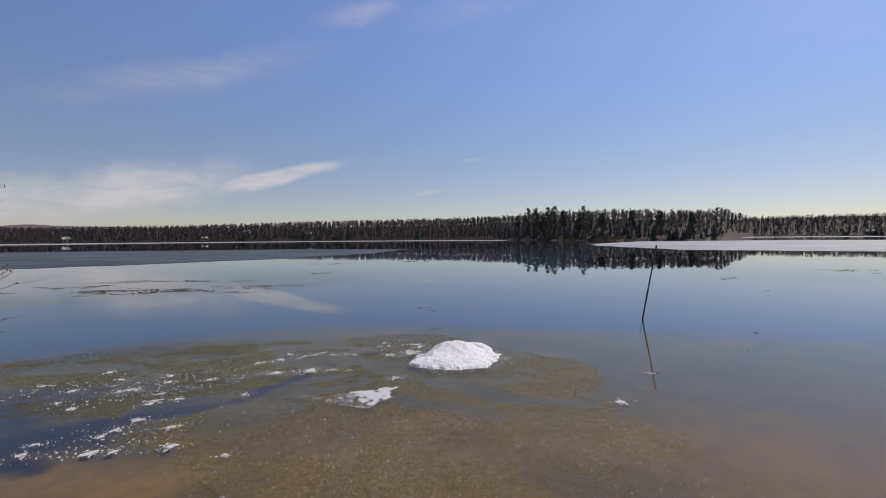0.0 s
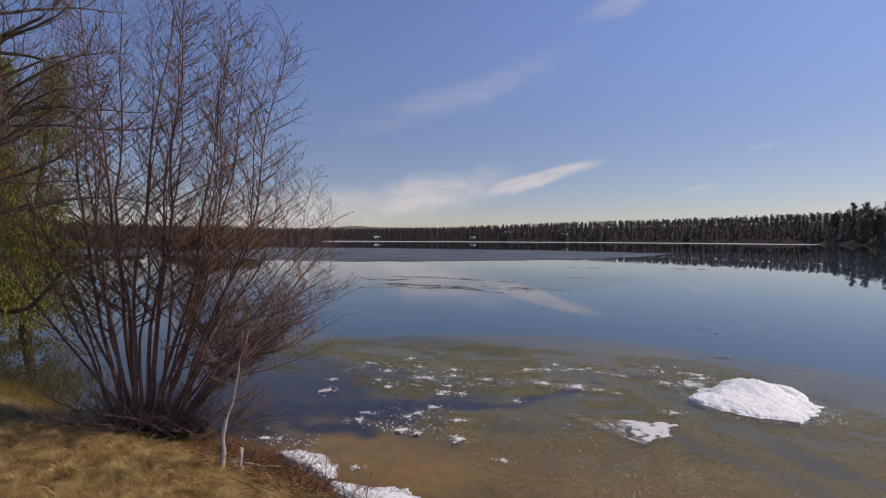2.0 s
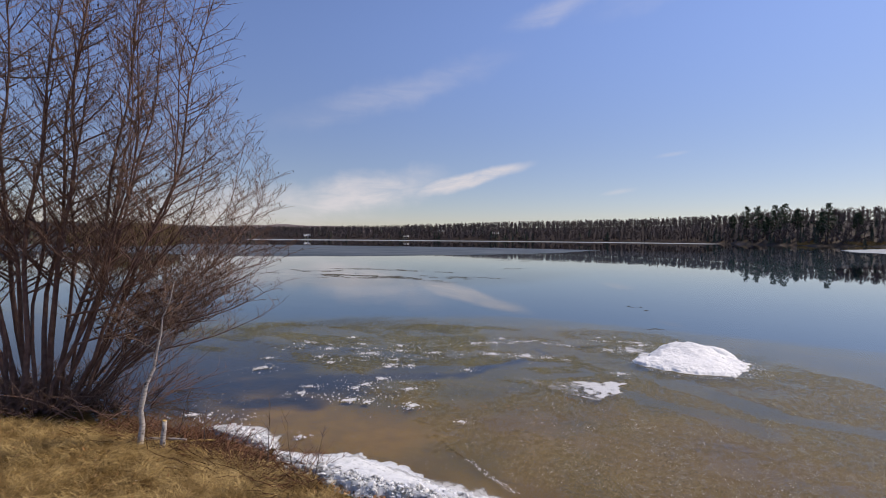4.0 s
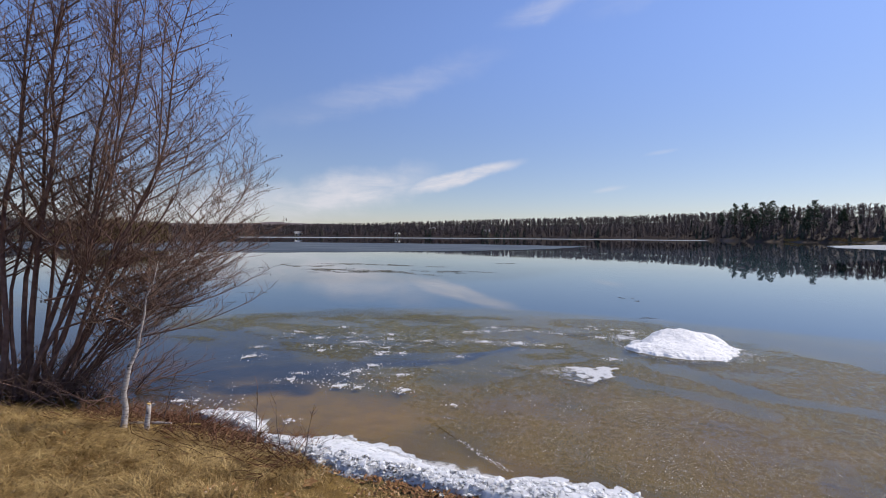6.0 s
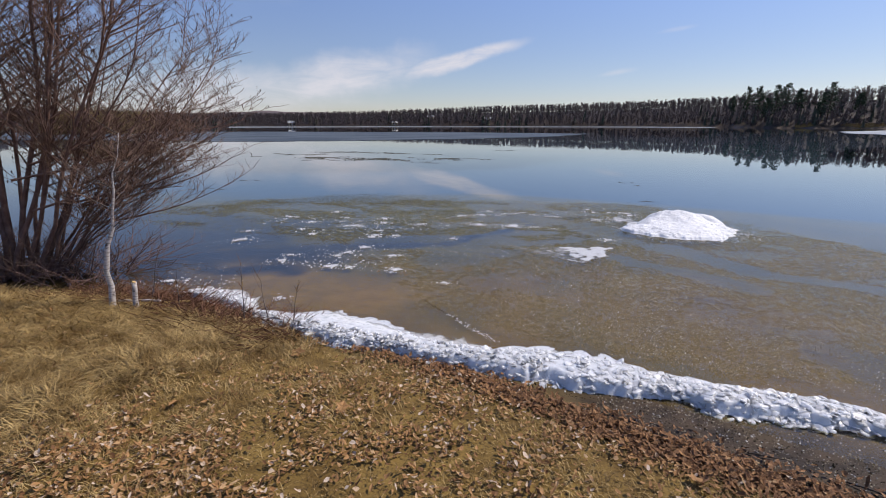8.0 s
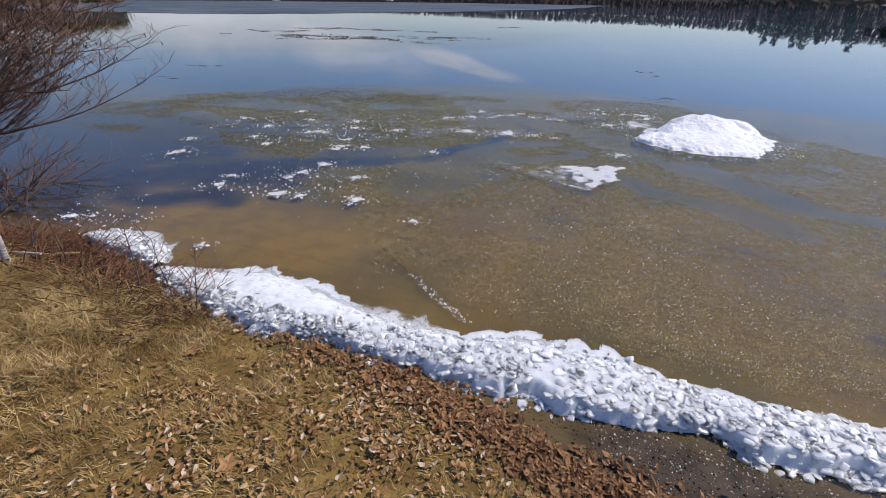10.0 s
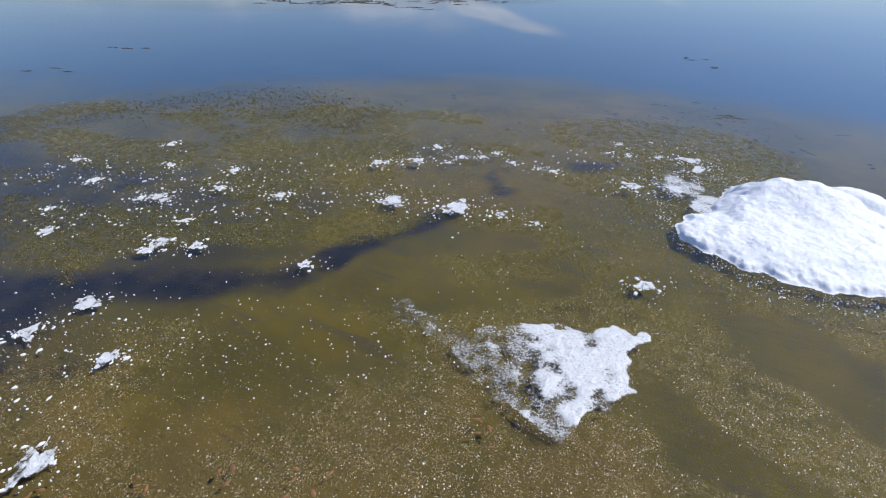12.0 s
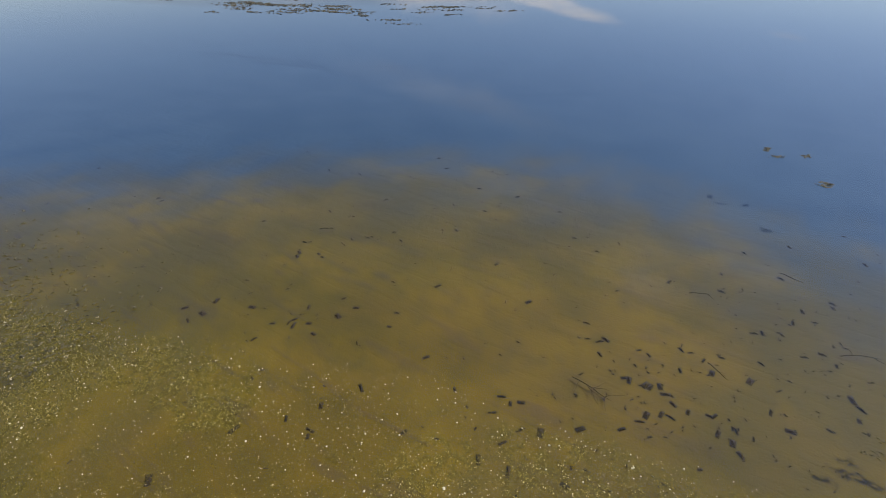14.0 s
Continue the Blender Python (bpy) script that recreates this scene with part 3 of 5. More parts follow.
def scatter_granules(count, tries):
    px, py = rng.uniform(-12, 5.2, tries), rng.uniform(6.2, 16.7, tries)
    ok = rng.random(tries) < mat_cover(px, py) * (1 - 0.3 * smooth(-px, -0.5, 1.8)) * (0.35 + 0.9 * value_noise(px, py, 3.0, 3, 31))
    return px[ok][:count], py[ok][:count]


def pebble_cloud(name, px, py, pz, size, mat, label, category, flatness=(0.5, 1.2)):
    """Many small faceted lumps in one mesh."""
    m = len(px)
    base = np.array([[1, 0, 0], [0, 0.95, 0], [-0.95, 0.1, 0], [0.05, -0.95, 0], [0, 0, 1]])
    ang, s = rng.uniform(0, math.tau, m), size * rng.lognormal(0, 0.35, m)
    jit = 1 + rng.uniform(-0.35, 0.35, (m, 5))
    co = base[None] * jit[..., None] * s[:, None, None]
    co[:, 4, :2] += rng.uniform(-0.6, 0.6, (m, 2)) * s[:, None]
    co[..., 2] *= rng.uniform(*flatness, (m, 1))
    tilt = rng.normal(0, 0.16, (m, 2))
    co[..., 2] += co[..., 0] * tilt[:, :1] + co[..., 1] * tilt[:, 1:]
    c, sn = np.cos(ang)[:, None], np.sin(ang)[:, None]
    xx, yy = co[..., 0] * c - co[..., 1] * sn, co[..., 0] * sn + co[..., 1] * c
    v = np.stack([xx + px[:, None], yy + py[:, None], co[..., 2] + pz[:, None]], -1).reshape(-1, 3)
    f = np.array([[0, 1, 4], [1, 2, 4], [2, 3, 4], [3, 0, 4]])
    faces = (f[None] + (np.arange(m) * 5)[:, None, None]).reshape(-1, 3)
    me = bpy.data.meshes.new(name)
    me.from_pydata(v.tolist(), [], faces.tolist())
    me.materials.append(mat)
    return tagged(new(name, me), label, category, kind="stuff")


px, py = scatter_granules(60000, 460000)
pebble_cloud("ice_granules", px, py, np.full(len(px), 0.003), 0.0031 * (1 - 0.1 * smooth(py - 0.4 * px, 8.5, 11.0)), m_granule, "countless small amber-tinted ice granules afloat on the shallows", "ice granules")


nx, ny = rng.uniform(-2.6, 5.0, 170000), rng.uniform(5.95, 9.6, 170000)
thick = smooth(nx + 1.3 * (value_noise(nx, ny, 0.8, 3, 37) - 0.5), -2.2, 0.8) * smooth(value_noise(nx, ny, 2.5, 3, 39), 0.25, 0.6) * smooth(ny - ridge_line(nx), 0.1, 0.35) * smooth(9.6 - ny, 0, 1.2)
ok = rng.random(170000) < thick * 0.42
pebble_cloud("ice_granules", nx[ok][:40000], ny[ok][:40000], np.full(int(ok.sum()), 0.003)[:40000], 0.0034, m_granule, "dense white ice granules afloat off the muddy shore", "ice granules")


gx_, gy_ = rng.uniform(-6.0, 2.4, 60000), rng.uniform(11.6, 15.9, 60000)
keep = rng.random(60000) < 0.30 * (mat_cover(gx_, gy_) > 0.12) * (0.25 + 1.1 * smooth(value_noise(gx_, gy_, 1.6, 3, 63), 0.35, 0.6))
pebble_cloud("ice_granules", gx_[keep], gy_[keep], np.full(int(keep.sum()), 0.003), 0.0038, m_granule, "sparse pale ice granules on the outer shallows", "ice granules")


def crusts(name, spots, mat, label, category, size=0.0058):
    """White crumbs strewn about the given spots."""
    xs, ys, zs = [], [], []
    for x, y, r, k in spots:
        xs.append(rng.normal(x, r, k)), ys.append(rng.normal(y, r * 0.8, k)), zs.append(np.full(k, 0.004))
    return pebble_cloud(name, np.concatenate(xs), np.concatenate(ys), np.concatenate(zs), size, mat, label, category)


# ---- ice lumps afloat ----
def lump_mesh(name, seed, nx=30, height=0.05):
    """The ragged, crusty core of a floe one metre across, to be scaled."""
    u = np.linspace(-0.62, 0.62, nx)
    U, V = np.meshgrid(u, u)
    nn = value_noise(U, V, 4.0, 4, seed) - 0.5
    r = np.hypot(U, V) + nn * 0.8
    top = smooth(0.36 - r, 0, 0.12)
    Zl = top * height * (0.4 + 1.3 * value_noise(U, V, 14.0, 3, seed + 2)) - 0.003
    return grid_mesh(name, U + nn * 0.05, V, Zl, m_film, {"cover": top * (0.98 + 0.5 * smooth(value_noise(U, V, 6.0, 3, seed + 5), 0.34, 0.6))}, top > 0.02, False)


def add_chip(g, rr, q, r):
    """One thin broken chip of white ice."""
    sides, turn, hgt = rr.randint(5, 7), rr.uniform(0, 6), 0.003 + r * rr.uniform(0.12, 0.3)
    squash, lie = rr.uniform(0.45, 0.9), rr.uniform(0, 6)
    low, top = [], []
    for j in range(sides):
        w = turn + math.tau * (j + rr.uniform(-0.3, 0.3)) / sides
        k = r * rr.uniform(0.6, 1.25)
        a, b = math.cos(w) * k, math.sin(w) * k * squash
        e = Vector((a * math.cos(lie) - b * math.sin(lie), a * math.sin(lie) + b * math.cos(lie), 0))
        low.append(q + e)
        top.append(q + e * rr.uniform(0.65, 0.9) + Vector((0, 0, hgt * rr.uniform(0.7, 1.2))))
    g.add(low + top, [(j, (j + 1) % sides, sides + (j + 1) % sides, sides + j) for j in range(sides)] + [tuple(range(sides, 2 * sides))])


LUMPS = [lump_mesh("floe", 40 + i * 9) for i in range(6)]
FLOES = [(-2.83, 11.75, 0.42), (-2.1, 11.92, 0.42), (-1.55, 11.98, 0.20), (-3.58, 12.66, 0.26), (-3.15, 12.93, 0.28), (-2.61, 13.3, 0.14), (-4.16, 11.28, 0.28), (-5.53, 10.63, 0.24), (-4.54, 9.93, 0.34), (-4.15, 10.07, 0.22), (0.33, 14.5, 0.36), (0.42, 14.2, 0.3), (0.17, 13.45, 0.42), (-1.31, 13.37, 0.15), (-1.5, 13.36, 0.12), (-2.92, 10.28, 0.20), (-6.19, 11.34, 0.16), (-4.73, 10.36, 0.14), (-3.07, 7.98, 0.32), (-4.59, 9.78, 0.18), (-6.9, 8.6, 0.42), (-4.34, 8.6, 0.24), (-4.42, 8.34, 0.2), (-4.17, 7.77, 0.3), (-3.83, 7.83, 0.22), (-4.28, 9.03, 0.26), (-5.23, 8.07, 0.2), (-5.12, 7.72, 0.24), (-3.96, 6.3, 0.14), (-6.0, 6.25, 0.2), (-5.75, 6.35, 0.14), (-0.65, 14.72, 0.12), (0.06, 11.3, 0.26), (4.5, 9.68, 0.3), (-1.13, 11.96, 0.1), (5.9, 11.5, 0.12), (-5.66, 10.5, 0.16), (-5.9, 9.6, 0.2), (-6.4, 9.9, 0.14), (-7.4, 9.3, 0.18), (-2.2, 13.62, 0.16), (-2.34, 13.43, 0.15), (-2.7, 13.04, 0.13), (-1.89, 13.41, 0.13), (-0.48, 14.34, 0.11), (-0.76, 14.3, 0.10), (-0.09, 14.42, 0.17), (-3.1, 13.5, 0.22), (-5.37, 10.6, 0.2), (-5.24, 11.6, 0.2), (-0.32, 13.32, 0.34), (-5.0, 11.1, 0.22), (-6.7, 10.6, 0.26), (-6.9, 11.9, 0.2), (-7.6, 10.9, 0.22), (-3.5, 8.7, 0.2), (-2.1, 7.7, 0.13)]
for i, (x, y, s) in enumerate(FLOES):
    ob = new("ice_floe", LUMPS[i % 6])
    ob.matrix_basis = pose(x, y, 0.004, 0, 0, 57 * i) @ Matrix.Diagonal((s * 1.3, s * 0.95, s * 0.35, 1))
    tagged(ob, "small crusty white ice floe adrift among the slush" if s < 0.28 else "broad crusty white ice floe adrift among the slush", "ice floe", "ice floes in the shallows")
chips = Geo()
rr = random.Random(71)
for i, (x, y, wide) in enumerate(FLOES):
    lie = 0.5 + 0.5 * math.sin(i * 2.3)
    for _ in range(int(8 + 44 * wide)):
        u, v = rr.gauss(0, 0.62) * wide + rr.gauss(0, 0.03), rr.gauss(0, 0.34) * wide + rr.gauss(0, 0.02)
        far = math.hypot(u, v) / wide
        add_chip(chips, rr, Vector((x + u * math.cos(lie) - v * math.sin(lie), y + u * math.sin(lie) + v * math.cos(lie), 0.003)), 0.008 * (1 + 3.2 * rr.random() ** 2.2) * max(0.4, 1.15 - 0.5 * far))
# long wind-blown trails of chips between the floes
for x0, y0, x1, y1, wide, count in [(-6.2, 9.7, -3.6, 11.3, 0.22, 150), (-5.6, 10.9, -4.0, 12.3, 0.25, 110), (-3.9, 11.2, -2.6, 12.1, 0.16, 80), (-3.7, 12.5, -2.4, 13.6, 0.14, 70), (-7.8, 10.3, -5.6, 11.2, 0.3, 120), (-5.2, 7.6, -3.4, 8.3, 0.18, 90), (-5.6, 6.1, -5.0, 6.6, 0.16, 50), (-0.4, 13.2, 0.6, 14.6, 0.22, 110), (-2.9, 11.6, -0.9, 12.2, 0.14, 60), (2.3, 12.3, 2.9, 13.2, 0.15, 50), (-1.6, 13.3, 0.1, 14.9, 0.3, 60)]:
    for _ in range(count):
        t = rr.random()
        add_chip(chips, rr, Vector((x0 + (x1 - x0) * t + rr.gauss(0, wide), y0 + (y1 - y0) * t + rr.gauss(0, wide), 0.003)), 0.006 * (1 + 3.0 * rr.random() ** 2.5))
tagged(part("ice_chips", chips, m_snow), "broken white ice chips drifting about the floes", "ice chips", kind="stuff")
crusts("ice_crumbs", [(x, y, 0.05 + s * 0.45, int(14 + 50 * s)) for x, y, s in FLOES] + [(-4.9 + 0.5 * k, 8.3 + 0.22 * k, 0.4, 45) for k in range(9)] + [(1.38 + 1.28 * math.cos(k * 0.24), 12.95 + 1.25 * math.sin(k * 0.24), 0.09, 40) for k in range(26)] + [(0.6, 13.7, 0.4, 120), (2.8, 12.6, 0.25, 90), (-5.8, 10.9, 0.8, 60), (-6.0, 6.7, 0.5, 70), (8.93, 11.27, 0.16, 16), (8.93, 11.8, 0.1, 6), (9.9, 11.55, 0.1, 5), (5.73, 9.58, 0.1, 8)], m_snow, "strewn white crumbs of ice on the water", "ice crumbs")
# slush ridge running into the water, from a dark groove
cr = [(-1.95 + 0.0225 * k, 6.85 - 0.0155 * k - 0.012 * math.sin(k / 4), 0.010 + 0.0004 * k, (4 if k < 34 else 6) if k > 14 else 0) for k in range(48)]
crusts("slush_ridge", cr, m_snow, "thin line of white ice crumbs on the sand", "ice crumbs", 0.0048)
groove = Geo()
for k in range(80):
    t = random.Random(k).uniform(-9, 22)
    x, y = -1.95 + 0.0225 * t, 6.85 - 0.0155 * t - 0.012 * math.sin(t / 4)
    q = Vector((x + 0.02 * math.sin(k * 7.1), y + 0.015 * math.sin(k * 3.7), 0.002))
    d = Vector((0.022, -0.014, 0)) * (0.6 + 0.4 * math.sin(k))
    w = Vector((0.0025, 0.004, 0))
    groove.add([q - d, q - w, q + d, q + w, q + Vector((0, 0, 0.003))], [(0, 1, 4), (1, 2, 4), (2, 3, 4), (3, 0, 4)])
tagged(part("dark_silt_line", groove, m_debris), "thin dark line of silt and reed scraps beside ice crumbs", "silt", kind="stuff")

# pale, half-melted film about the flat slab and the heap
fx, fy = np.arange(-2.6, 2.9, 0.05), np.arange(8.9, 14.7, 0.05)
FX, FY = np.meshgrid(fx, fy)
fw = value_noise(FX, FY, 2.2, 4, 51) - 0.5
fc = 0.86 * smooth(0.32 - capsule(FX, FY, -1.75, 10.15, -0.7, 9.75) * 1.4 + fw * 0.6, 0, 0.3)
fc = np.maximum(fc, 1.1 * smooth(0.25 - np.hypot((FX - 0.05), (FY - 11.3) * 1.1) + fw * 0.9, 0, 0.4))
for cx, cy, cr_ in ((-1.35, 9.55, 0.2), (-0.1, 11.35, 0.3)):
    fc = np.maximum(fc, 0.9 * smooth(cr_ - np.hypot(FX - cx, FY - cy) + fw * 0.9, 0, 0.4))
fc = np.maximum(fc, 1.02 * smooth(0.42 - np.hypot((FX - 0.1) * 0.7, (FY - 13.6)) + fw * 1.0, 0, 0.4))
fc = np.maximum(fc, 1.15 * smooth(1.08 - np.hypot((FX - 1.4) / 1.05, (FY - 12.9) / 1.02) + fw * 0.7, 0, 0.25))
film = new("ice_film", grid_mesh("ice_film", FX, FY, np.full_like(FX, 0.007), m_film, {"cover": fc}, fc > 0.02))
tagged(film, "thin greyish film of half-melted ice on the water", "ice film", kind="stuff")

# ---- the flat slab ----
u = np.linspace(-1.5, 0.9, 150)
U, V = np.meshgrid(u, np.linspace(-0.8, 0.9, 106))
wob = value_noise(U, V, 3.0, 4, 61) - 0.5
# a straight broken front edge, a ragged back and a thin tail
front = V + 0.50 + 0.455 * (U + 0.13) + wob * 0.03
back = 0.62 - V - np.maximum(0, -U - 0.1) * 0.62 + wob * 0.38
body = np.minimum(np.minimum(front * 3, 0.52 - U * 0.9 - np.maximum(0, -V) * 0.55 + wob * 0.3), back)
top = smooth(body, 0, 0.07) * smooth(U + wob * 0.8, -1.35, -0.75)
crust = smooth(value_noise(U, V, 6.0, 4, 66) + 0.5 * U + 0.2 * V, 0.36, 0.66)
Zs = top * (0.006 + crust * (0.003 + 0.012 * value_noise(U, V, 22, 4, 63))) - 0.006
slab = new("ice_slab", grid_mesh("ice_slab", U, V, Zs, m_film, {"cover": top * (0.91 + 0.34 * crust)}, top > 0.02, False))
slab.location = (-0.42, 10.04, 0.004)
tagged(slab, "flat slab of crusted white ice stranded in the shallows", "ice slab")

# ---- the snow heap ----
u, v = np.linspace(-1.7, 1.7, 240), np.linspace(-1.6, 1.7, 230)
U, V = np.meshgrid(u, v)
wob = value_noise(U, V, 1.6, 4, 71) - 0.5
r = np.hypot(U / 1.20, (V + 0.0) / 1.12) + wob * 0.30 + 0.26 * (value_noise(U, V, 6, 3, 75) - 0.5)
r = np.minimum(r, np.hypot((U - 0.66) / 0.50, (V - 0.84) / 0.42) + wob * 0.3 + 0.1)
r = r + 0.5 * smooth(-U - 0.15, 0, 1.0) * smooth(np.abs(V + 0.55), 0.1, 0.8)
dome = np.clip(1 - r, 0, 1)
# highest towards the lake, falling in a long slope to the shore
crest = np.exp(-((V - 0.52 - 0.10 * U) / 0.42) ** 2) * np.exp(-((U - 0.1) / 0.75) ** 2)
Zp = smooth(dome, 0, 0.09) * (0.035 + 0.10 * smooth(dome, 0.0, 0.6) + 0.20 * crest * smooth(dome, 0, 0.35)) * (0.86 + 0.28 * value_noise(U, V, 3.5, 3, 77))
Zp += smooth(dome, 0, 0.05) * (0.026 * (value_noise(U + 0.25 * wob, V + 0.6 * wob * U, 7, 5, 73) - 0.5) + 0.013 * (value_noise(U + 0.2 * V, V - 0.3 * U, 27, 4, 79) - 0.5))
Zp += 0.012 * nodules(U, V, 0.08, 9) * smooth(dome, 0, 0.06) * smooth(0.34 - dome, 0, 0.2)
heap = new("snow_mound", grid_mesh("snow_mound", U, V, Zp - 0.004, m_snow, None, dome > 0.004, True))
heap.location = (1.36, 12.98, 0.008)
tagged(heap, "low heap of old white snow stranded in shallow water", "snow mound")

# ---- the ice ridge along the shore ----
RIDGE_X = [-5.3, -5.0, -4.6, -4.2, -3.95, -3.7, -3.3, -2.9, -2.25, -1.8, -1.3, -0.8, -0.5, 0.0, 0.4, 0.63, 0.9, 1.1, 1.5, 2.0, 2.4, 4.0, 6.0]
RIDGE_LAND = [5.98, 5.88, 5.85, 5.84, 5.76, 5.58, 5.42, 5.34, 5.36, 5.52, 5.42, 5.40, 5.41, 5.46, 5.56, 5.62, 5.70, 5.52, 5.61, 5.68, 5.78, 5.55, 4.95]
RIDGE_LAKE = [6.02, 6.26, 6.22, 6.12, 5.84, 5.90, 6.02, 6.18, 6.08, 5.98, 5.92, 5.95, 6.14, 6.18, 6.16, 6.06, 6.04, 6.05, 6.09, 6.16, 6.02, 5.8, 5.3]


def ridge_centre(x):
    return (np.interp(x, RIDGE_X, RIDGE_LAND) + np.interp(x, RIDGE_X, RIDGE_LAKE)) / 2


def ridge_half(x):
    return (np.interp(x, RIDGE_X, RIDGE_LAKE) - np.interp(x, RIDGE_X, RIDGE_LAND)) / 2 + 0.02


def ridge_z(x, y):
    """Height of the ridge's surface, and how far inside its rim."""
    half = ridge_half(x)
    v = (y - ridge_centre(x)) / half
    wob = value_noise(x, y, 3.0, 4, 81) - 0.5
    dome = np.clip(1 - np.abs(v + wob * 0.75 + 0.35 * (value_noise(x, y, 9.0, 2, 87) - 0.5)) ** 1.7, 0, 1)
    hgt = 0.085 + 0.06 * value_noise(x, y, 1.3, 2, 83)
    z = ground_z(x, y) * 0.4 - 0.02 + smooth(dome, 0, 0.5) * hgt * (half / 0.34) ** 0.6 * (1 - 0.8 * smooth(v, -0.1, 0.95))
    cobbled = smooth(0.35 - v + 1.5 * (value_noise(x, y, 1.1, 2, 88) - 0.5) + 0.6 * smooth(x, -1.6, -1.0), -0.4, 0.5)
    z = z + smooth(dome, 0, 0.25) * (0.012 * value_noise(x, y, 9, 3, 85) + cobbled * (0.018 * nodules(x, y, 0.085, 3) + 0.006 * nodules(x, y, 0.04, 5)))
    return np.maximum(z, 0.005), dome


rx, rv = np.arange(-5.35, 5.5, 0.016), np.linspace(-1.5, 1.5, 66)
RX, RV = np.meshgrid(rx, rv)
RY = ridge_centre(RX) + RV * ridge_half(RX)
RZ, dome = ridge_z(RX, RY)
ridge_ob = new("ice_ridge", grid_mesh("ice_ridge", RX, RY, RZ, m_ice, None, (dome > 0.02) & (np.abs(RX + 3.93) > 0.07), True))
tagged(ridge_ob, "long white ridge of pushed-up melting ice along the shore", "ice ridge")


def chunk_mesh(seed):
    """One broken plate of candled ice with worn edges."""
    rr = random.Random(seed)
    g = Geo()
    sides, turn = rr.randint(6, 8), rr.uniform(0, 6)
    rim = []
    for j in range(sides):
        w = turn + math.tau * (j + rr.uniform(-0.28, 0.28)) / sides
        rim.append(Vector((math.cos(w), math.sin(w) * 0.85, 0)) * rr.uniform(0.78, 1.18))
    for grow, z in ((0.80, -0.42), (1.0, -0.12), (0.98, 0.16), (0.80, 0.34)):
        g.v.extend(e * (grow * rr.uniform(0.95, 1.05)) + Vector((0, 0, z + rr.uniform(-0.05, 0.05))) for e in rim)
    g.v.append(Vector((0, 0, 0.38)))
    for k in range(3):
        g.f.extend((k * sides + j, k * sides + (j + 1) % sides, (k + 1) * sides + (j + 1) % sides, (k + 1) * sides + j) for j in range(sides))
    g.f.extend((3 * sides + j, 3 * sides + (j + 1) % sides, 4 * sides) for j in range(sides))
    return g.mesh("ice_chunk", m_ice)


CHUNKS = [chunk_mesh(i) for i in range(9)]


# ---- trees and bushes ----
def wander(rr, start, heading, length, steps, droop=0.0, jitter=0.06):
    """A natural line of points from start along heading."""
    pts, d, q = [start], heading.normalized(), start
    for i in range(steps):
        d = (d + Vector((rr.uniform(-1, 1), rr.uniform(-1, 1), rr.uniform(-1, 1))) * jitter + Vector((0, 0, droop))).normalized()
        q = q + d * (length / steps)
        pts.append(q)
    return pts


def side_way(rr, d, lift):
    a = rr.uniform(0, math.tau)
    return (Vector((math.cos(a), math.sin(a), 0)) * (1 - lift) + d * lift + Vector((0, 0, lift * 0.5))).normalized()


def twiggy(rr, wood, twigs, dots, pts, r0, depth, lift=0.42, density=1.0, lean=Vector((0, 0, 0)), fine_len=0.34):
    """Boughs, twigs and catkins along a line of points."""
    total = sum((b - a).length for a, b in zip(pts, pts[1:]))
    count = max(2, int(total * 5.2 * density))
    for k in range(count):
        t = (k + rr.random()) / count
        if t < 0.10:
            continue
        i = min(int(t * (len(pts) - 1)), len(pts) - 2)
        q = pts[i].lerp(pts[i + 1], t * (len(pts) - 1) - i)
        d = (pts[i + 1] - pts[i]).normalized()
        way = (side_way(rr, d, lift) + lean * rr.random()).normalized()
        if depth > 0:
            ln = rr.uniform(0.5, 1.6) * (1.12 - 0.6 * t) * min(1.0, total / 3.0)
            br = wander(rr, q, way, ln, 5, 0.075, 0.13)
            rb = max(0.0045, r0 * 0.33 * (1 - t * 0.6))
            wood.tube(br, [rb * (1 - 0.7 * j / 5) for j in range(6)], 4, False)
            twiggy(rr, wood, twigs, dots, br, rb, depth - 1, 0.36, 1.9 * density, lean * 0.5, fine_len)
        else:
            ln = fine_len * rr.uniform(0.5, 1.4)
            tw = wander(rr, q, way, ln, 3, 0.03, 0.2)
            twigs.tube(tw, [0.0036, 0.0032, 0.0026, 0.0016], 3, False)
            if rr.random() < 0.75:
                m = tw[1]
                e = m + (side_way(rr, d, 0.5)) * rr.uniform(0.08, 0.18)
                twigs.tube([m, e], [0.0028, 0.0016], 3, False)
            if dots is not None and rr.random() < 0.16:
                e = tw[-1]
                dots.tube([e, e + Vector((rr.uniform(-.01, .01), rr.uniform(-.01, .01), -0.022)), e + Vector((0, 0, -0.045))], [0.004, 0.008, 0.003], 4)


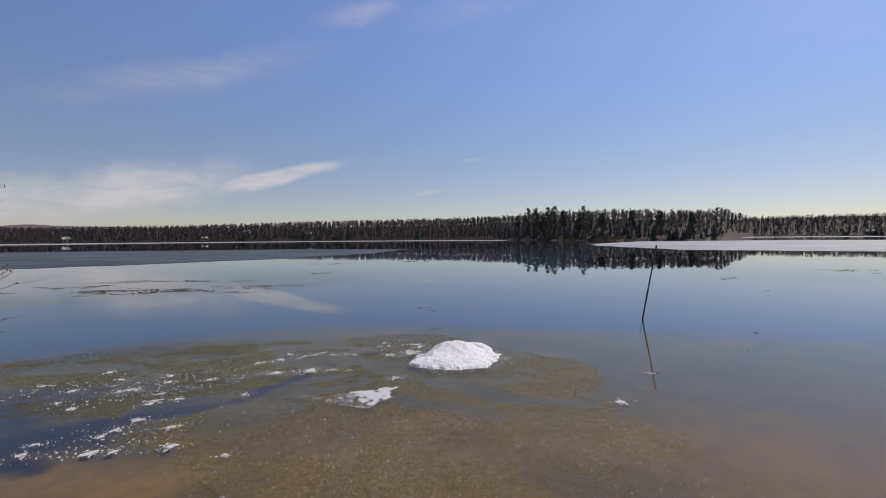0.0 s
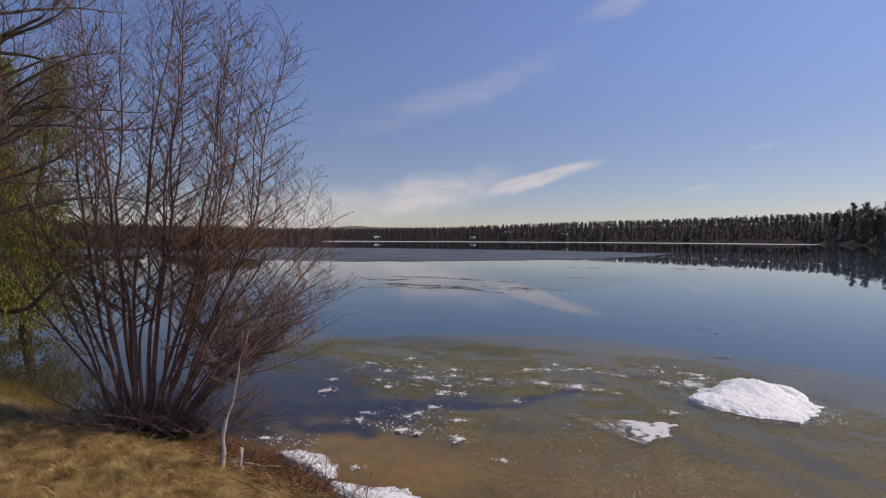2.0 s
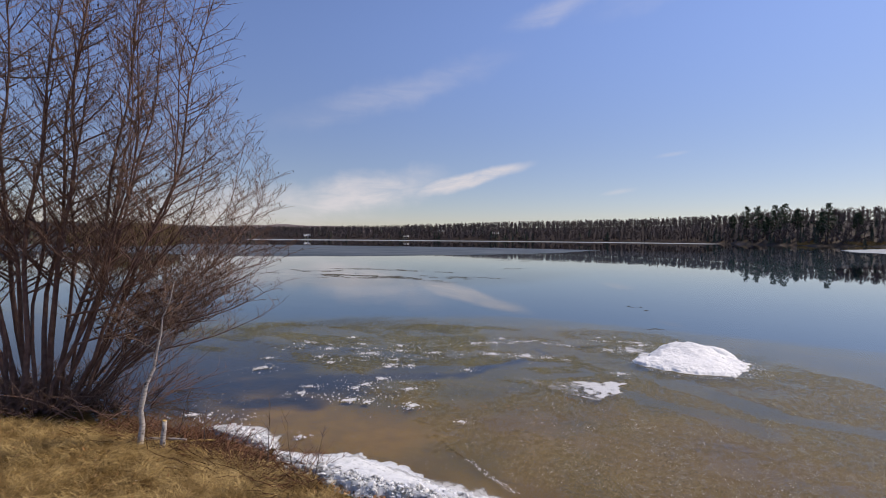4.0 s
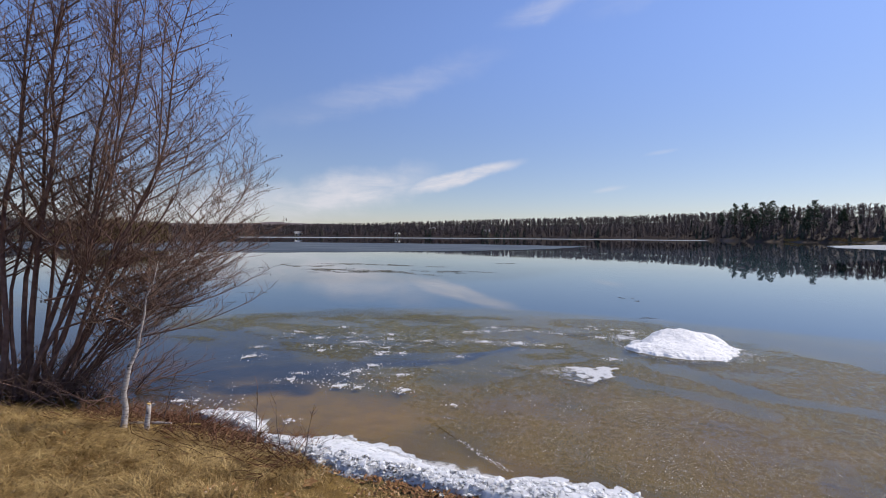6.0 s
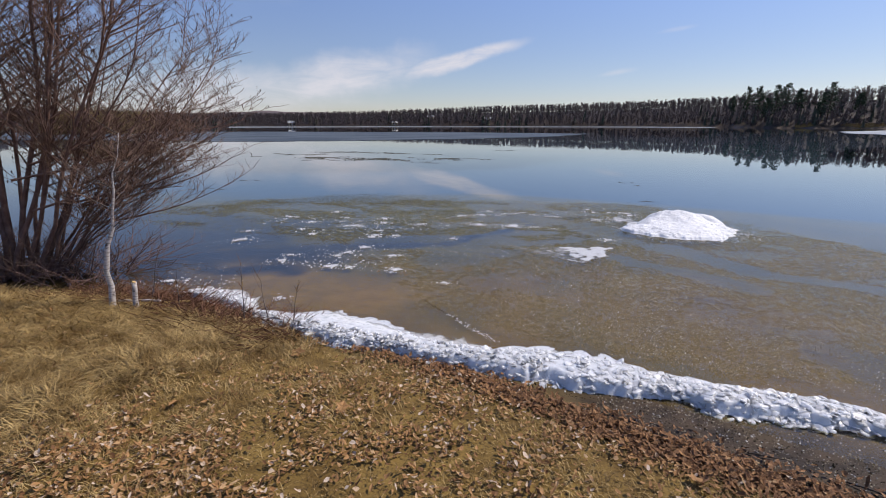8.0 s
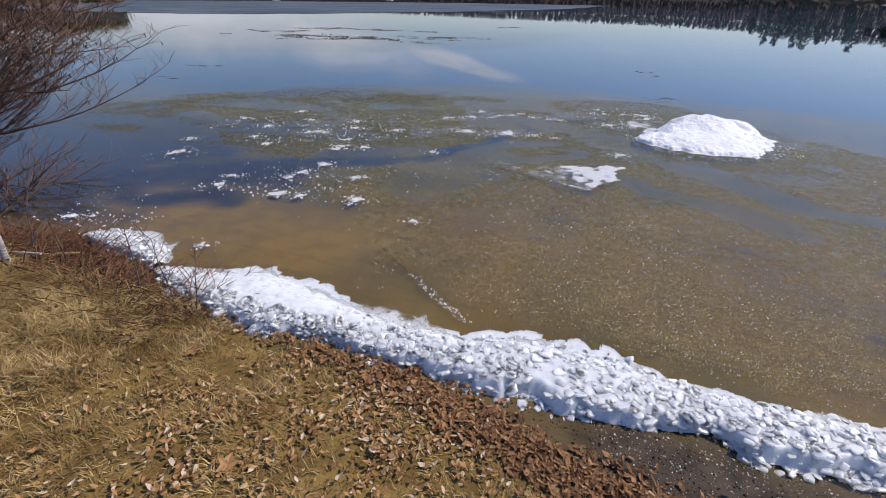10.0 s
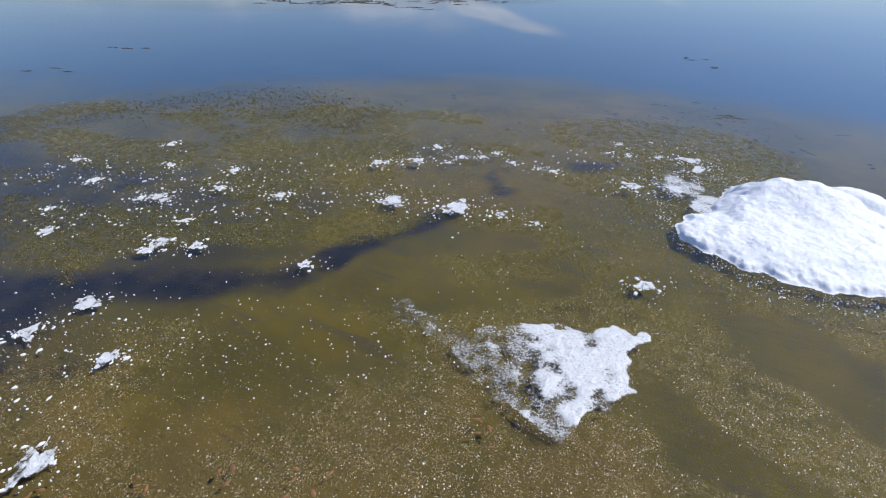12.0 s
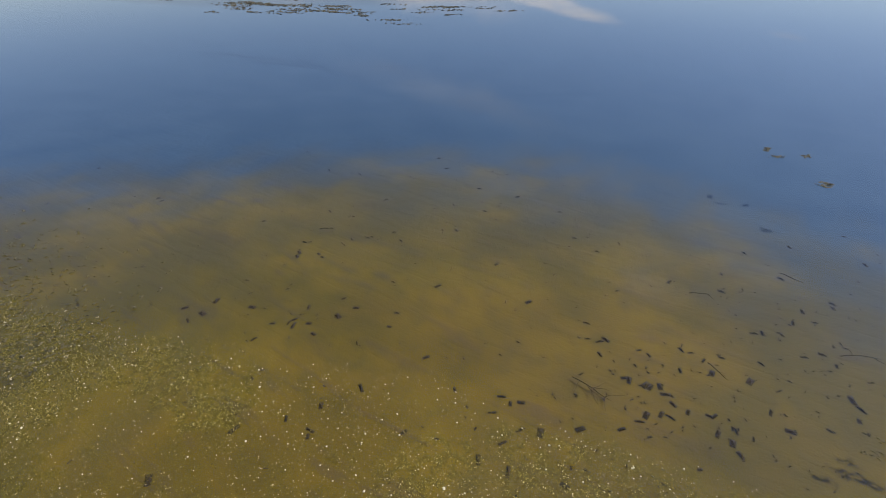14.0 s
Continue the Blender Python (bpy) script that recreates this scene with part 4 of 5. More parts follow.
RIGHT, AWAY = Vector((0.853, 0.522, 0)), Vector((-0.522, 0.853, 0))
ALDER = Vector((-8.55, 5.5, 0.0))
alder = thing("alder_bush", ALDER, "tall leafless many-stemmed alder bush leaning over the water's edge", "bush")
rr = random.Random(12)
STEMS = [(-0.6, -1.2, -1.55, 8.4, 0.034), (-0.5, -0.8, -0.75, 8.8, 0.040), (-0.33, -0.2, -0.3, 8.4, 0.036), (-0.1, 0.05, 0.5, 8.2, 0.040), (0.1, 0.25, 0.4, 8.9, 0.036), (0.0, 0.6, 1.0, 8.3, 0.044), (0.3, 1.1, 1.6, 7.6, 0.038), (0.4, 1.5, 2.05, 7.3, 0.034), (0.6, 1.9, 2.6, 7.4, 0.038), (0.7, 2.25, 2.95, 6.4, 0.030), (-0.8, -2.1, -2.9, 6.2, 0.028), (0.8, 2.4, 3.3, 5.0, 0.024), (-0.2, -0.5, -0.1, 7.0, 0.026), (0.2, 0.8, 1.3, 6.8, 0.028), (0.5, 1.3, 1.8, 6.2, 0.026), (-0.4, -1.5, -2.2, 7.2, 0.028), (0.9, 2.0, 2.4, 4.4, 0.022), (-0.9, -1.7, -2.0, 5.0, 0.022), (1.0, 3.2, 3.6, 4.2, 0.022), (0.9, 2.9, 3.3, 3.6, 0.020), (1.0, 3.6, 4.0, 3.2, 0.020), (0.7, 2.6, 3.2, 4.8, 0.022), (0.9, 4.6, 4.8, 2.1, 0.018), (1.0, 4.2, 4.4, 2.5, 0.018), (0.8, 3.9, 4.1, 2.8, 0.018), (0.7, 4.4, 4.6, 1.8, 0.016), (0.9, 3.7, 3.9, 2.3, 0.018), (0.35, 0.45, 0.75, 7.8, 0.030), (-0.65, -0.95, -1.2, 7.6, 0.028), (0.55, 1.7, 2.25, 7.0, 0.028), (0.15, 0.15, 0.15, 8.1, 0.026), (-0.25, -1.0, -1.45, 8.0, 0.026), (0.45, 0.95, 1.2, 7.9, 0.026), (-0.7, -2.5, -3.4, 6.6, 0.026)]
for b, m, tp, h, r0 in STEMS:
    dep0, dep1 = rr.uniform(-0.35, 0.35), rr.uniform(-1.3, 1.3)
    pts = []
    for k in range(15):
        z = h * k / 14
        b0 = 0.60 * b
        lat = b0 + (m - b0) * min(z, 3.4) / 3.4 if z < 3.4 else m + (tp - m) * (z - 3.4) / 3.5
        lat += 0.05 * math.sin(z * 2.1 + b * 9)
        pts.append(ALDER + RIGHT * lat + AWAY * (dep0 + (dep1 - dep0) * z / h) + Vector((rr.uniform(-.025, .025), rr.uniform(-.025, .025), z - 0.08)))
    r0 *= 1.35
    wood, twigs, dots = Geo(), Geo(), Geo()
    wood.tube(pts, [r0 * (1 - 0.92 * (k / 14) ** 0.62) for k in range(15)], 7)
    lean = RIGHT * (0.5 if m > 0 else -0.1)
    twiggy(rr, wood, twigs, dots, pts[2:], r0, 1, 0.32, 1.4, lean, 0.32)
    st = part("stem", wood, m_alder, alder, smooth=True)
    part("twigwork", twigs, m_twig, st)["kind"] = "stuff"
    part("catkin_growth", dots, m_catkin, st)["kind"] = "stuff"
# low boughs reaching out over the water
for k in range(13):
    q = ALDER + RIGHT * rr.uniform(0.5, 1.5) + AWAY * rr.uniform(-0.5, 0.8) + Vector((0, 0, rr.uniform(0.7, 2.0)))
    way = RIGHT * rr.uniform(0.8, 1.0) + AWAY * rr.uniform(-0.5, 0.4) + Vector((0, 0, rr.uniform(-0.05, 0.35)))
    pts = wander(rr, q, way, rr.uniform(1.6, 3.0), 8, 0.025, 0.09)
    wood, twigs, dots = Geo(), Geo(), Geo()
    wood.tube(pts, [0.020 * (1 - 0.1 * j) for j in range(9)], 6)
    twiggy(rr, wood, twigs, dots, pts, 0.02, 1, 0.42, 1.1, RIGHT * 0.5, 0.28)
    st = part("bough", wood, m_alder, alder, smooth=True)
    part("twigwork", twigs, m_twig, st)["kind"] = "stuff"
    part("catkin_growth", dots, m_catkin, st)["kind"] = "stuff"
# low sweeping shoots at the foot
wood, twigs = Geo(), Geo()
for k in range(210):
    a = rr.uniform(0, math.tau)
    q = ALDER + RIGHT * rr.uniform(-1.2, 1.7) + AWAY * rr.uniform(-0.7, 0.6)
    q.z = float(ground_z(q.x, q.y)) - 0.03
    pts = wander(rr, q, Vector((math.cos(a) * 1.0, math.sin(a) * 1.0, 0.8)) + RIGHT * 0.15, rr.uniform(0.4, 1.4), 6, -0.06, 0.2)
    wood.tube(pts, [0.009, 0.008, 0.007, 0.006, 0.005, 0.004, 0.002], 4, False)
    twiggy(rr, wood, twigs, None, pts, 0.006, 0, 0.5, 1.3)
st = part("undergrowth", wood, m_alder, alder)
st["kind"] = "stuff"
part("twigwork", twigs, m_twig, st)["kind"] = "stuff"

# young birch beside it
BIRCH = Vector((-5.46, 5.08, float(ground_z(-5.46, 5.08))))
birch = thing("birch_sapling", BIRCH, "slender white-barked birch sapling, leafless, on the bank", "tree")
rr = random.Random(4)
wood, twigs = Geo(), Geo()
line = [(0, -0.05), (0.03, 0.28), (0.02, 0.48), (0.055, 0.62), (0.09, 0.80), (0.17, 1.0), (0.20, 1.2), (0.27, 1.45), (0.29, 1.65), (0.37, 1.85), (0.42, 2.1)]
pts = [BIRCH + RIGHT * a + Vector((0, 0, z)) + AWAY * 0.02 * math.sin(7 * z) for a, z in line]
wood.tube(pts, [0.040, 0.032, 0.028, 0.031, 0.024, 0.020, 0.016, 0.012, 0.008, 0.005, 0.003], 10)
part("trunk", wood, m_birch, birch, smooth=True)
wood, twigs = Geo(), Geo()
twiggy(rr, wood, twigs, None, pts[4:], 0.026, 1, 0.3, 2.6, RIGHT * 0.3, 0.2)
br = part("branchwork", wood, m_greybark, birch)
br["kind"] = "stuff"
part("twigwork", twigs, m_twig, br)["kind"] = "stuff"

stump = thing("cut_stump", (-5.2, 5.2, 0.05), "short birch stump freshly cut, with a pale yellow top", "stump")
g = Geo()
q = Vector((-5.2, 5.2, float(ground_z(-5.2, 5.2)) - 0.04))
g.tube([q, q + Vector((0.005, 0, 0.15)), q + Vector((0.02, 0.01, 0.30)), q + Vector((0.03, 0.01, 0.40))], [0.036, 0.030, 0.028, 0.027], 10)
part("bark", g, m_birch, stump, smooth=True)
g = Geo()
g.tube([q + Vector((0.03, 0.01, 0.398)), q + Vector((0.032, 0.012, 0.407))], [0.026, 0.023], 10)
part("cut_face", g, m_cutwood, stump, "pale yellow cut wood")
for x, y, ln, a, col in [(-5.75, 5.2, 0.75, 0.25, m_birch), (-5.25, 5.35, 0.55, 0.5, m_cutwood), (-4.95, 5.4, 0.4, -0.2, m_cutwood), (-5.5, 5.5, 0.5, 0.1, m_greybark)]:
    g = Geo()
    q = Vector((x, y, float(ground_z(x, y)) + 0.03))
    g.tube(wander(random.Random(int(x * 100)), q, Vector((math.cos(a), math.sin(a), 0.05)), ln, 4, -0.01, 0.05), [0.018, 0.018, 0.016, 0.015, 0.012], 7)
    tagged(part("fallen_branch", g, col), "short fallen branch lying on the bank by the stump", "branch", "fallen branches by the stump")

# the leaning pole out in the water
g = Geo()
P0 = Vector((8.43, 18.2, -0.9))
d = Vector((0.62, 0.18, 2.86))
g.tube([P0 + d * 0.0, P0 + d * 0.33, P0 + d * 0.6, P0 + d * 0.85, P0 + d * 1.05, P0 + d * 1.27], [0.032, 0.030, 0.028, 0.026, 0.025, 0.024], 8)
g.tube([P0 + d * 1.26, P0 + d * 1.29], [0.035, 0.03], 8)
tagged(part("pole", g, m_stick, smooth=True), "thin dark wooden pole leaning out of the lake", "pole")

# big bare tree and the cedar that leans over the water
rr = random.Random(31)
TREE = Vector((-16.2, 5.0, 0.1))
tree = thing("bare_tree", TREE, "large leafless grey-barked tree spreading over the shore", "tree")
wood = Geo()
pts = wander(rr, TREE - Vector((0, 0, 0.2)), Vector((0.16, 0.03, 1)), 11.5, 14, 0.0, 0.05)
wood.tube(pts, [0.20 * (1 - 0.8 * k / 14) + 0.02 for k in range(15)], 9)
part("trunk", wood, m_greybark, tree, smooth=True)
for k in range(32):
    i = 5 + k % 9
    a = rr.uniform(-0.7, 1.3)
    way = Vector((math.cos(a), math.sin(a) * 0.9, rr.uniform(0.15, 0.7)))
    limb = wander(rr, pts[i], way, rr.uniform(2.4, 5.2), 8, -0.03, 0.17)
    wood, twigs = Geo(), Geo()
    wood.tube(limb, [0.055 * (1 - 0.85 * j / 8) for j in range(9)], 6)
    twiggy(rr, wood, twigs, None, limb, 0.05, 1, 0.5, 0.95, Vector((0.2, 0, -0.05)), 0.36)
    lb = part("limb", wood, m_greybark, tree, smooth=True)
    part("twigwork", twigs, m_twig, lb)["kind"] = "stuff"

def cedar_tree(at, h, skirt, reach, low_limb, seed, label):
    """A cedar of leaning trunk and drooping sprays."""
    rr = random.Random(seed)
    ob = thing("cedar_tree", at, label, "tree")
    wood = Geo()
    tip = [at + Vector((0.17 * k * h / 7, 0.07 * k * h / 7, -0.3 + (h + 0.3) * k / 6)) for k in range(7)]
    wood.tube(tip, [0.17 * (1 - k / 6.6) + 0.01 for k in range(7)], 8)
    if low_limb:
        low = [at + Vector(v) for v in ((0.35, 0.1, 1.25), (1.2, 0.2, 1.45), (2.2, 0.35, 1.42), (2.9, 0.5, 1.55), (3.5, 0.7, 2.05), (4.1, 1.0, 2.45))]
        wood.tube(low, [0.09, 0.085, 0.08, 0.065, 0.045, 0.015], 8)
        wood.tube([low[3], at + Vector((3.5, 1.0, 2.5)), at + Vector((4.6, 1.6, 2.9)), at + Vector((5.8, 2.1, 2.95))], [0.05, 0.045, 0.03, 0.012], 7)
    part("trunk", wood, m_pinebark, ob, smooth=True)
    leaves = Geo()
    for k in range(240):
        t = rr.random() ** 1.2
        z = skirt + (h - skirt) * t
        spread = reach * (1 - t) ** 0.8 + 0.12
        a = rr.uniform(0, math.tau)
        q = tip[0].lerp(tip[-1], (z + 0.3) / (h + 0.3))
        e = q + Vector((math.cos(a) * spread, math.sin(a) * spread, rr.uniform(-0.5, 0.2)))
        for _ in range(120):
            c = q.lerp(e, rr.uniform(0.2, 1.08)) + Vector((rr.gauss(0, 0.17), rr.gauss(0, 0.17), rr.gauss(-0.10, 0.15)))
            dn = Vector((rr.uniform(-0.6, 0.6), rr.uniform(-0.6, 0.6), -1)).normalized() * rr.uniform(0.05, 0.14)
            sd = Vector((rr.uniform(-1, 1), rr.uniform(-1, 1), rr.uniform(-0.2, 0.2))).normalized() * rr.uniform(0.014, 0.03)
            leaves.add([c - sd, c + sd, c + dn], [(0, 1, 2)])
    part("foliage", leaves, m_cedar, ob)["kind"] = "stuff"


cedar_tree(Vector((-18.5, 5.4, 0.0)), 6.2, 1.3, 2.3, True, 41, "leaning cedar with drooping yellow-green foliage over the water")
cedar_tree(Vector((-22.0, 7.6, 0.1)), 10.2, 0.5, 2.5, False, 42, "tall cedar with dense yellow-green foliage down to the water")
cedar_tree(Vector((-26.0, 7.0, 0.1)), 11.0, 0.4, 2.8, False, 43, "tall dark-stemmed cedar standing behind another cedar")

# ---- the far shore ----
def spruce(g, rr, q, h, w):
    """A narrow conifer in ragged tiers."""
    tiers = 7
    for k in range(tiers):
        z0 = h * (0.10 + 0.86 * k / tiers)
        r = w * (1 - k / tiers) ** 0.85 * rr.uniform(0.75, 1.15)
        z1 = min(h, z0 + h * 0.27)
        a0 = rr.uniform(0, 6)
        ring = []
        for j in range(6):
            rj = r * rr.uniform(0.6, 1.2)
            ring.append(q + Vector((math.cos(a0 + j * 1.047) * rj, math.sin(a0 + j * 1.047) * rj, z0 - rr.uniform(0, 0.04) * h)))
        g.add(ring + [q + Vector((0, 0, z1))], [(j, (j + 1) % 6, 6) for j in range(6)])


def bare(g, rr, q, h, w):
    """A leafless tree: a trunk and a fan of fine rising boughs."""
    sway = Vector((rr.uniform(-0.05, 0.05) * h, rr.uniform(-0.03, 0.03) * h, h))
    t = h * 0.013
    g.add([q + Vector((-t, 0, 0)), q + Vector((t, 0, 0)), q + sway], [(0, 1, 2)])
    g.add([q + Vector((0, -t, 0)), q + Vector((0, t, 0)), q + sway], [(0, 1, 2)])
    for _ in range(26):
        s = rr.uniform(0.22, 1.0) ** 0.8
        b = q + sway * s * 0.97
        a, ln = rr.uniform(0, math.tau), w * rr.uniform(0.4, 1.0) * (1.2 - 0.7 * s)
        e = b + Vector((math.cos(a) * ln, math.sin(a) * ln, ln * rr.uniform(0.3, 1.0)))
        k = 0.15 + 0.16 * rr.random()
        for sd in (Vector((k, 0, 0)), Vector((0, k, 0.02))):
            g.add([b - sd, b + sd, e], [(0, 1, 2)])
        m = b.lerp(e, 0.5)
        e2 = m + Vector((rr.uniform(-0.6, 0.6) * ln, rr.uniform(-0.4, 0.4) * ln, ln * 0.5))
        g.add([m - Vector((k * 0.7, 0, 0)), m + Vector((k * 0.7, 0, 0)), e2], [(0, 1, 2)])


rr = random.Random(77)
woods_bare, woods_fir, brush_far = Geo(), Geo(), Geo()
a = -88.0
while a < 52:
    R = float(far_shore(a))
    point = 9 < a < 31.6
    rows = 11
    for k in range(rows):
        az_k = a + rr.uniform(-0.25, 0.25)
        Rk = float(far_shore(az_k))
        back = rr.uniform(1, 5) if k == 0 else (k - 0.5) * (12 if not point else 10) + rr.uniform(-7, 7)
        x, y = polar(az_k, Rk + max(back, 1.0))
        q = Vector((x, y, float(ground_z(x, y)) - 0.3))
        grove = noise.noise(Vector((x * 0.012, y * 0.012, 3)))
        firs = 0.08 + 0.26 * max(0.0, grove)
        if point:
            firs = (0.42 if az_k > 10 else 0.3) if k < 4 else 0.12
        if k == 0:
            firs *= 0.9
        if rr.random() < firs:
            h = rr.uniform(4.5, 10.0) * (0.8 if point or k > 6 else 1.0)
            spruce(woods_fir, rr, q, h, h * rr.uniform(0.18, 0.30))
        else:
            h = rr.uniform(7.6, 9.8)
            bare(woods_bare, rr, q, h, h * 0.34)
    if rr.random() < 0.85:
        x, y = polar(a, R + rr.uniform(0.5, 4))
        q = Vector((x, y, float(ground_z(x, y)) - 0.2))
        bare(brush_far, rr, q, rr.uniform(2.5, 5.5), 2.0)
    a += 0.30 * 430 / R
tagged(part("far_woods", woods_bare, m_barewood), "leafless grey-brown woods on the far shore", "woods", kind="stuff")
tagged(part("far_conifers", woods_fir, m_spruce), "dark spruces and firs among the woods on the far shore", "woods", kind="stuff")
tagged(part("far_brush", brush_far, m_barewood), "grey leafless brush along the far waterline", "brush", kind="stuff")

# haze-blue ridge behind
ang = np.radians(np.linspace(-100, 75, 260))
deg = np.degrees(ang)
prof = np.interp(deg, [-100, -70, -56, -48, -43, -38, -33, -20, 20, 40, 75], [30, 40, 42, 40, 47, 44, 40, 40, 45, 52, 50]) * (0.94 + 0.12 * value_noise(deg, deg * 0, 0.25, 5, 91))
rad = np.array([1450.0, 1500, 1600, 1750, 2000, 2300])
lift = np.array([0.0, 0.45, 0.75, 0.95, 1.0, 0.0])
RR, AA = np.meshgrid(rad, ang, indexing="ij")
ridge_far = new("far_ridge", grid_mesh("far_ridge", RR * np.sin(AA), RR * np.cos(AA), lift[:, None] * prof[None] + value_noise(RR * np.sin(AA), RR * np.cos(AA), 0.02, 3, 93) * 5 * lift[:, None], m_barewood))
tagged(ridge_far, "low wooded ridge far behind the lake", "hill", kind="structure")


def white_pine(az_deg, extra, h, seed):
    """A tall pine with a bare lower trunk and flat, uneven plates of foliage."""
    rr = random.Random(seed)
    x, y = polar(az_deg, float(far_shore(az_deg)) + extra)
    q = Vector((x, y, float(ground_z(x, y)) - 0.3))
    ob = thing("white_pine", q, "tall dark white pine standing above the wooded point", "tree", "tall pines on the point")
    g = Geo()
    g.tube([q, q + Vector((0.1, 0, h * 0.5)), q + Vector((0.15, 0, h))], [0.38, 0.26, 0.05], 7)
    part("trunk", g, m_pinebark, ob)
    g = Geo()
    for k in range(15):
        t = 0.24 + 0.74 * k / 14
        reach = h * (0.21 * (1 - ((t - 0.45) / 0.62) ** 2) + 0.02) * rr.uniform(0.6, 1.25)
        for _ in range(5):
            a = rr.uniform(0, math.tau)
            c = q + Vector((math.cos(a) * reach * rr.uniform(0.25, 0.9), math.sin(a) * reach * rr.uniform(0.25, 0.9), h * t + rr.uniform(-0.4, 0.5)))
            for _ in range(20):
                o = c + Vector((rr.gauss(0, 0.16) * reach, rr.gauss(0, 0.16) * reach, rr.gauss(0.1, 0.32)))
                s = rr.uniform(0.4, 0.9)
                u = Vector((rr.uniform(-1, 1), rr.uniform(-1, 1), rr.uniform(-0.1, 0.7))).normalized() * s
                w = Vector((rr.uniform(-1, 1), rr.uniform(-1, 1), rr.uniform(-0.2, 0.4))).normalized() * s * 0.5
                g.add([o - w, o + w, o + u], [(0, 1, 2)])
    part("crown", g, m_pine, ob)


for i, (a, e, h) in enumerate([(10.6, 24, 18.5), (11.6, 20, 18.3), (13.0, 12, 19.2), (13.75, 14, 19.0), (14.8, 22, 14.0), (17.1, 8, 19.0), (16.6, 14, 13.0), (9.4, 30, 12.5), (22.5, 20, 13.0), (25.4, 18, 13.0), (12.3, 10, 13.0), (28.6, 16, 12.5), (19.3, 12, 13.0)]):
    white_pine(a, e, h, 200 + i)


def cabin(az_deg, back, w, h, turn):
    x, y = polar(az_deg, float(far_shore(az_deg)) + back)
    q = Vector((x, y, float(ground_z(x, y)) - 0.3))
    ob = thing("cabin", q, "small lakeside cabin with pale walls among the far trees", "cabin", "cabins on the far shore")
    M = Matrix.Rotation(radians(turn - az_deg), 3, "Z")
    d = w * 0.7

    def block(name, corners, faces, mat, parent):
        g = Geo()
        g.add([q + M @ Vector(c) for c in corners], faces)
        return part(name, g, mat, parent)

    box = [(0, 1, 2, 3), (7, 6, 5, 4), (0, 4, 5, 1), (1, 5, 6, 2), (2, 6, 7, 3), (3, 7, 4, 0)]

    def cuboid(x0, x1, y0, y1, z0, z1):
        return [(x0, y0, z0), (x1, y0, z0), (x1, y1, z0), (x0, y1, z0), (x0, y0, z1), (x1, y0, z1), (x1, y1, z1), (x0, y1, z1)]

    wall = block("wall", cuboid(-w / 2, w / 2, -d / 2, d / 2, 0, h), box, m_paint, ob)
    block("roof", [(-w * .58, -d * .62, h - .1), (w * .58, -d * .62, h - .1), (w * .58, d * .62, h - .1), (-w * .58, d * .62, h - .1), (-w * .58, 0, h + w * .3), (w * .58, 0, h + w * .3)], [(0, 1, 5, 4), (2, 3, 4, 5), (0, 4, 3), (1, 2, 5), (3, 2, 1, 0)], m_roof, ob)
    for k in (-0.28, 0.0, 0.28):
        wd = 0.5 if k else 0.42
        z0, z1 = (0.9, h - 0.5) if k else (0.1, h - 0.5)
        block("window" if k else "door", cuboid(k * w - wd, k * w + wd, -d / 2 - 0.06, -d / 2 + 0.02, z0, z1), box, m_glass_far if k else m_roof, ob)


for spec in [(-39.4, 4, 8.0, 3.2, 10), (-23.2, 42, 6.5, 2.8, -15), (-16.4, 16, 7.0, 3.0, 5), (-27.6, 6, 6.0, 2.6, 20), (43.0, 6, 8.0, 3.0, -20)]:
    cabin(*spec)

# sunlit grass bank and boulders on the point
g = Geo()
rr = random.Random(8)
for _ in range(500):
    az_k = rr.choice((rr.uniform(14.9, 16.2), rr.uniform(18.3, 22.3)))
    x, y = polar(az_k, float(far_shore(az_k)) + rr.uniform(0.5, 5))
    q = Vector((x, y, float(ground_z(x, y))))
    for _ in range(6):
        o = q + Vector((rr.uniform(-0.6, 0.6), rr.uniform(-0.6, 0.6), 0))
        g.add([o - Vector((0.08, 0, 0)), o + Vector((0.08, 0, 0)), o + Vector((rr.uniform(-.3, .3), 0, rr.uniform(0.5, 1.3)))], [(0, 1, 2)])
tagged(part("shore_grass", g, m_straw), "tawny dry grass on the shore of the wooded point", "grass", kind="stuff")

# willow clump on the near side of the left bay
rr = random.Random(9)
for i in range(7):
    g = Geo()
    a, r = -61 + i * 1.3 + rr.uniform(-.4, .4), rr.uniform(138, 150)
    x, y = polar(a, r)
    q = Vector((x, y, 0.02))
    h = rr.uniform(6.0, 9.5) * (1 - abs(i - 3.2) * 0.10)
    for _ in range(900):
        b = q + Vector((rr.gauss(0, 1.0), rr.gauss(0, 1.0), rr.uniform(0, 0.35) * h))
        e = b + Vector((rr.gauss(0, 0.9), rr.gauss(0, 0.9), rr.uniform(0.3, 0.75) * h))
        for sd in (Vector((0.08, 0, 0)), Vector((0, 0.08, 0))):
            g.add([b - sd, b + sd, e], [(0, 1, 2)])
    tagged(part("willow_bush", g, m_willow), "rounded tawny willow bush standing in the flooded shallows", "bush", "willows in the bay")

# ---- weeds and litter on and in the water ----
rng = np.random.default_rng(21)


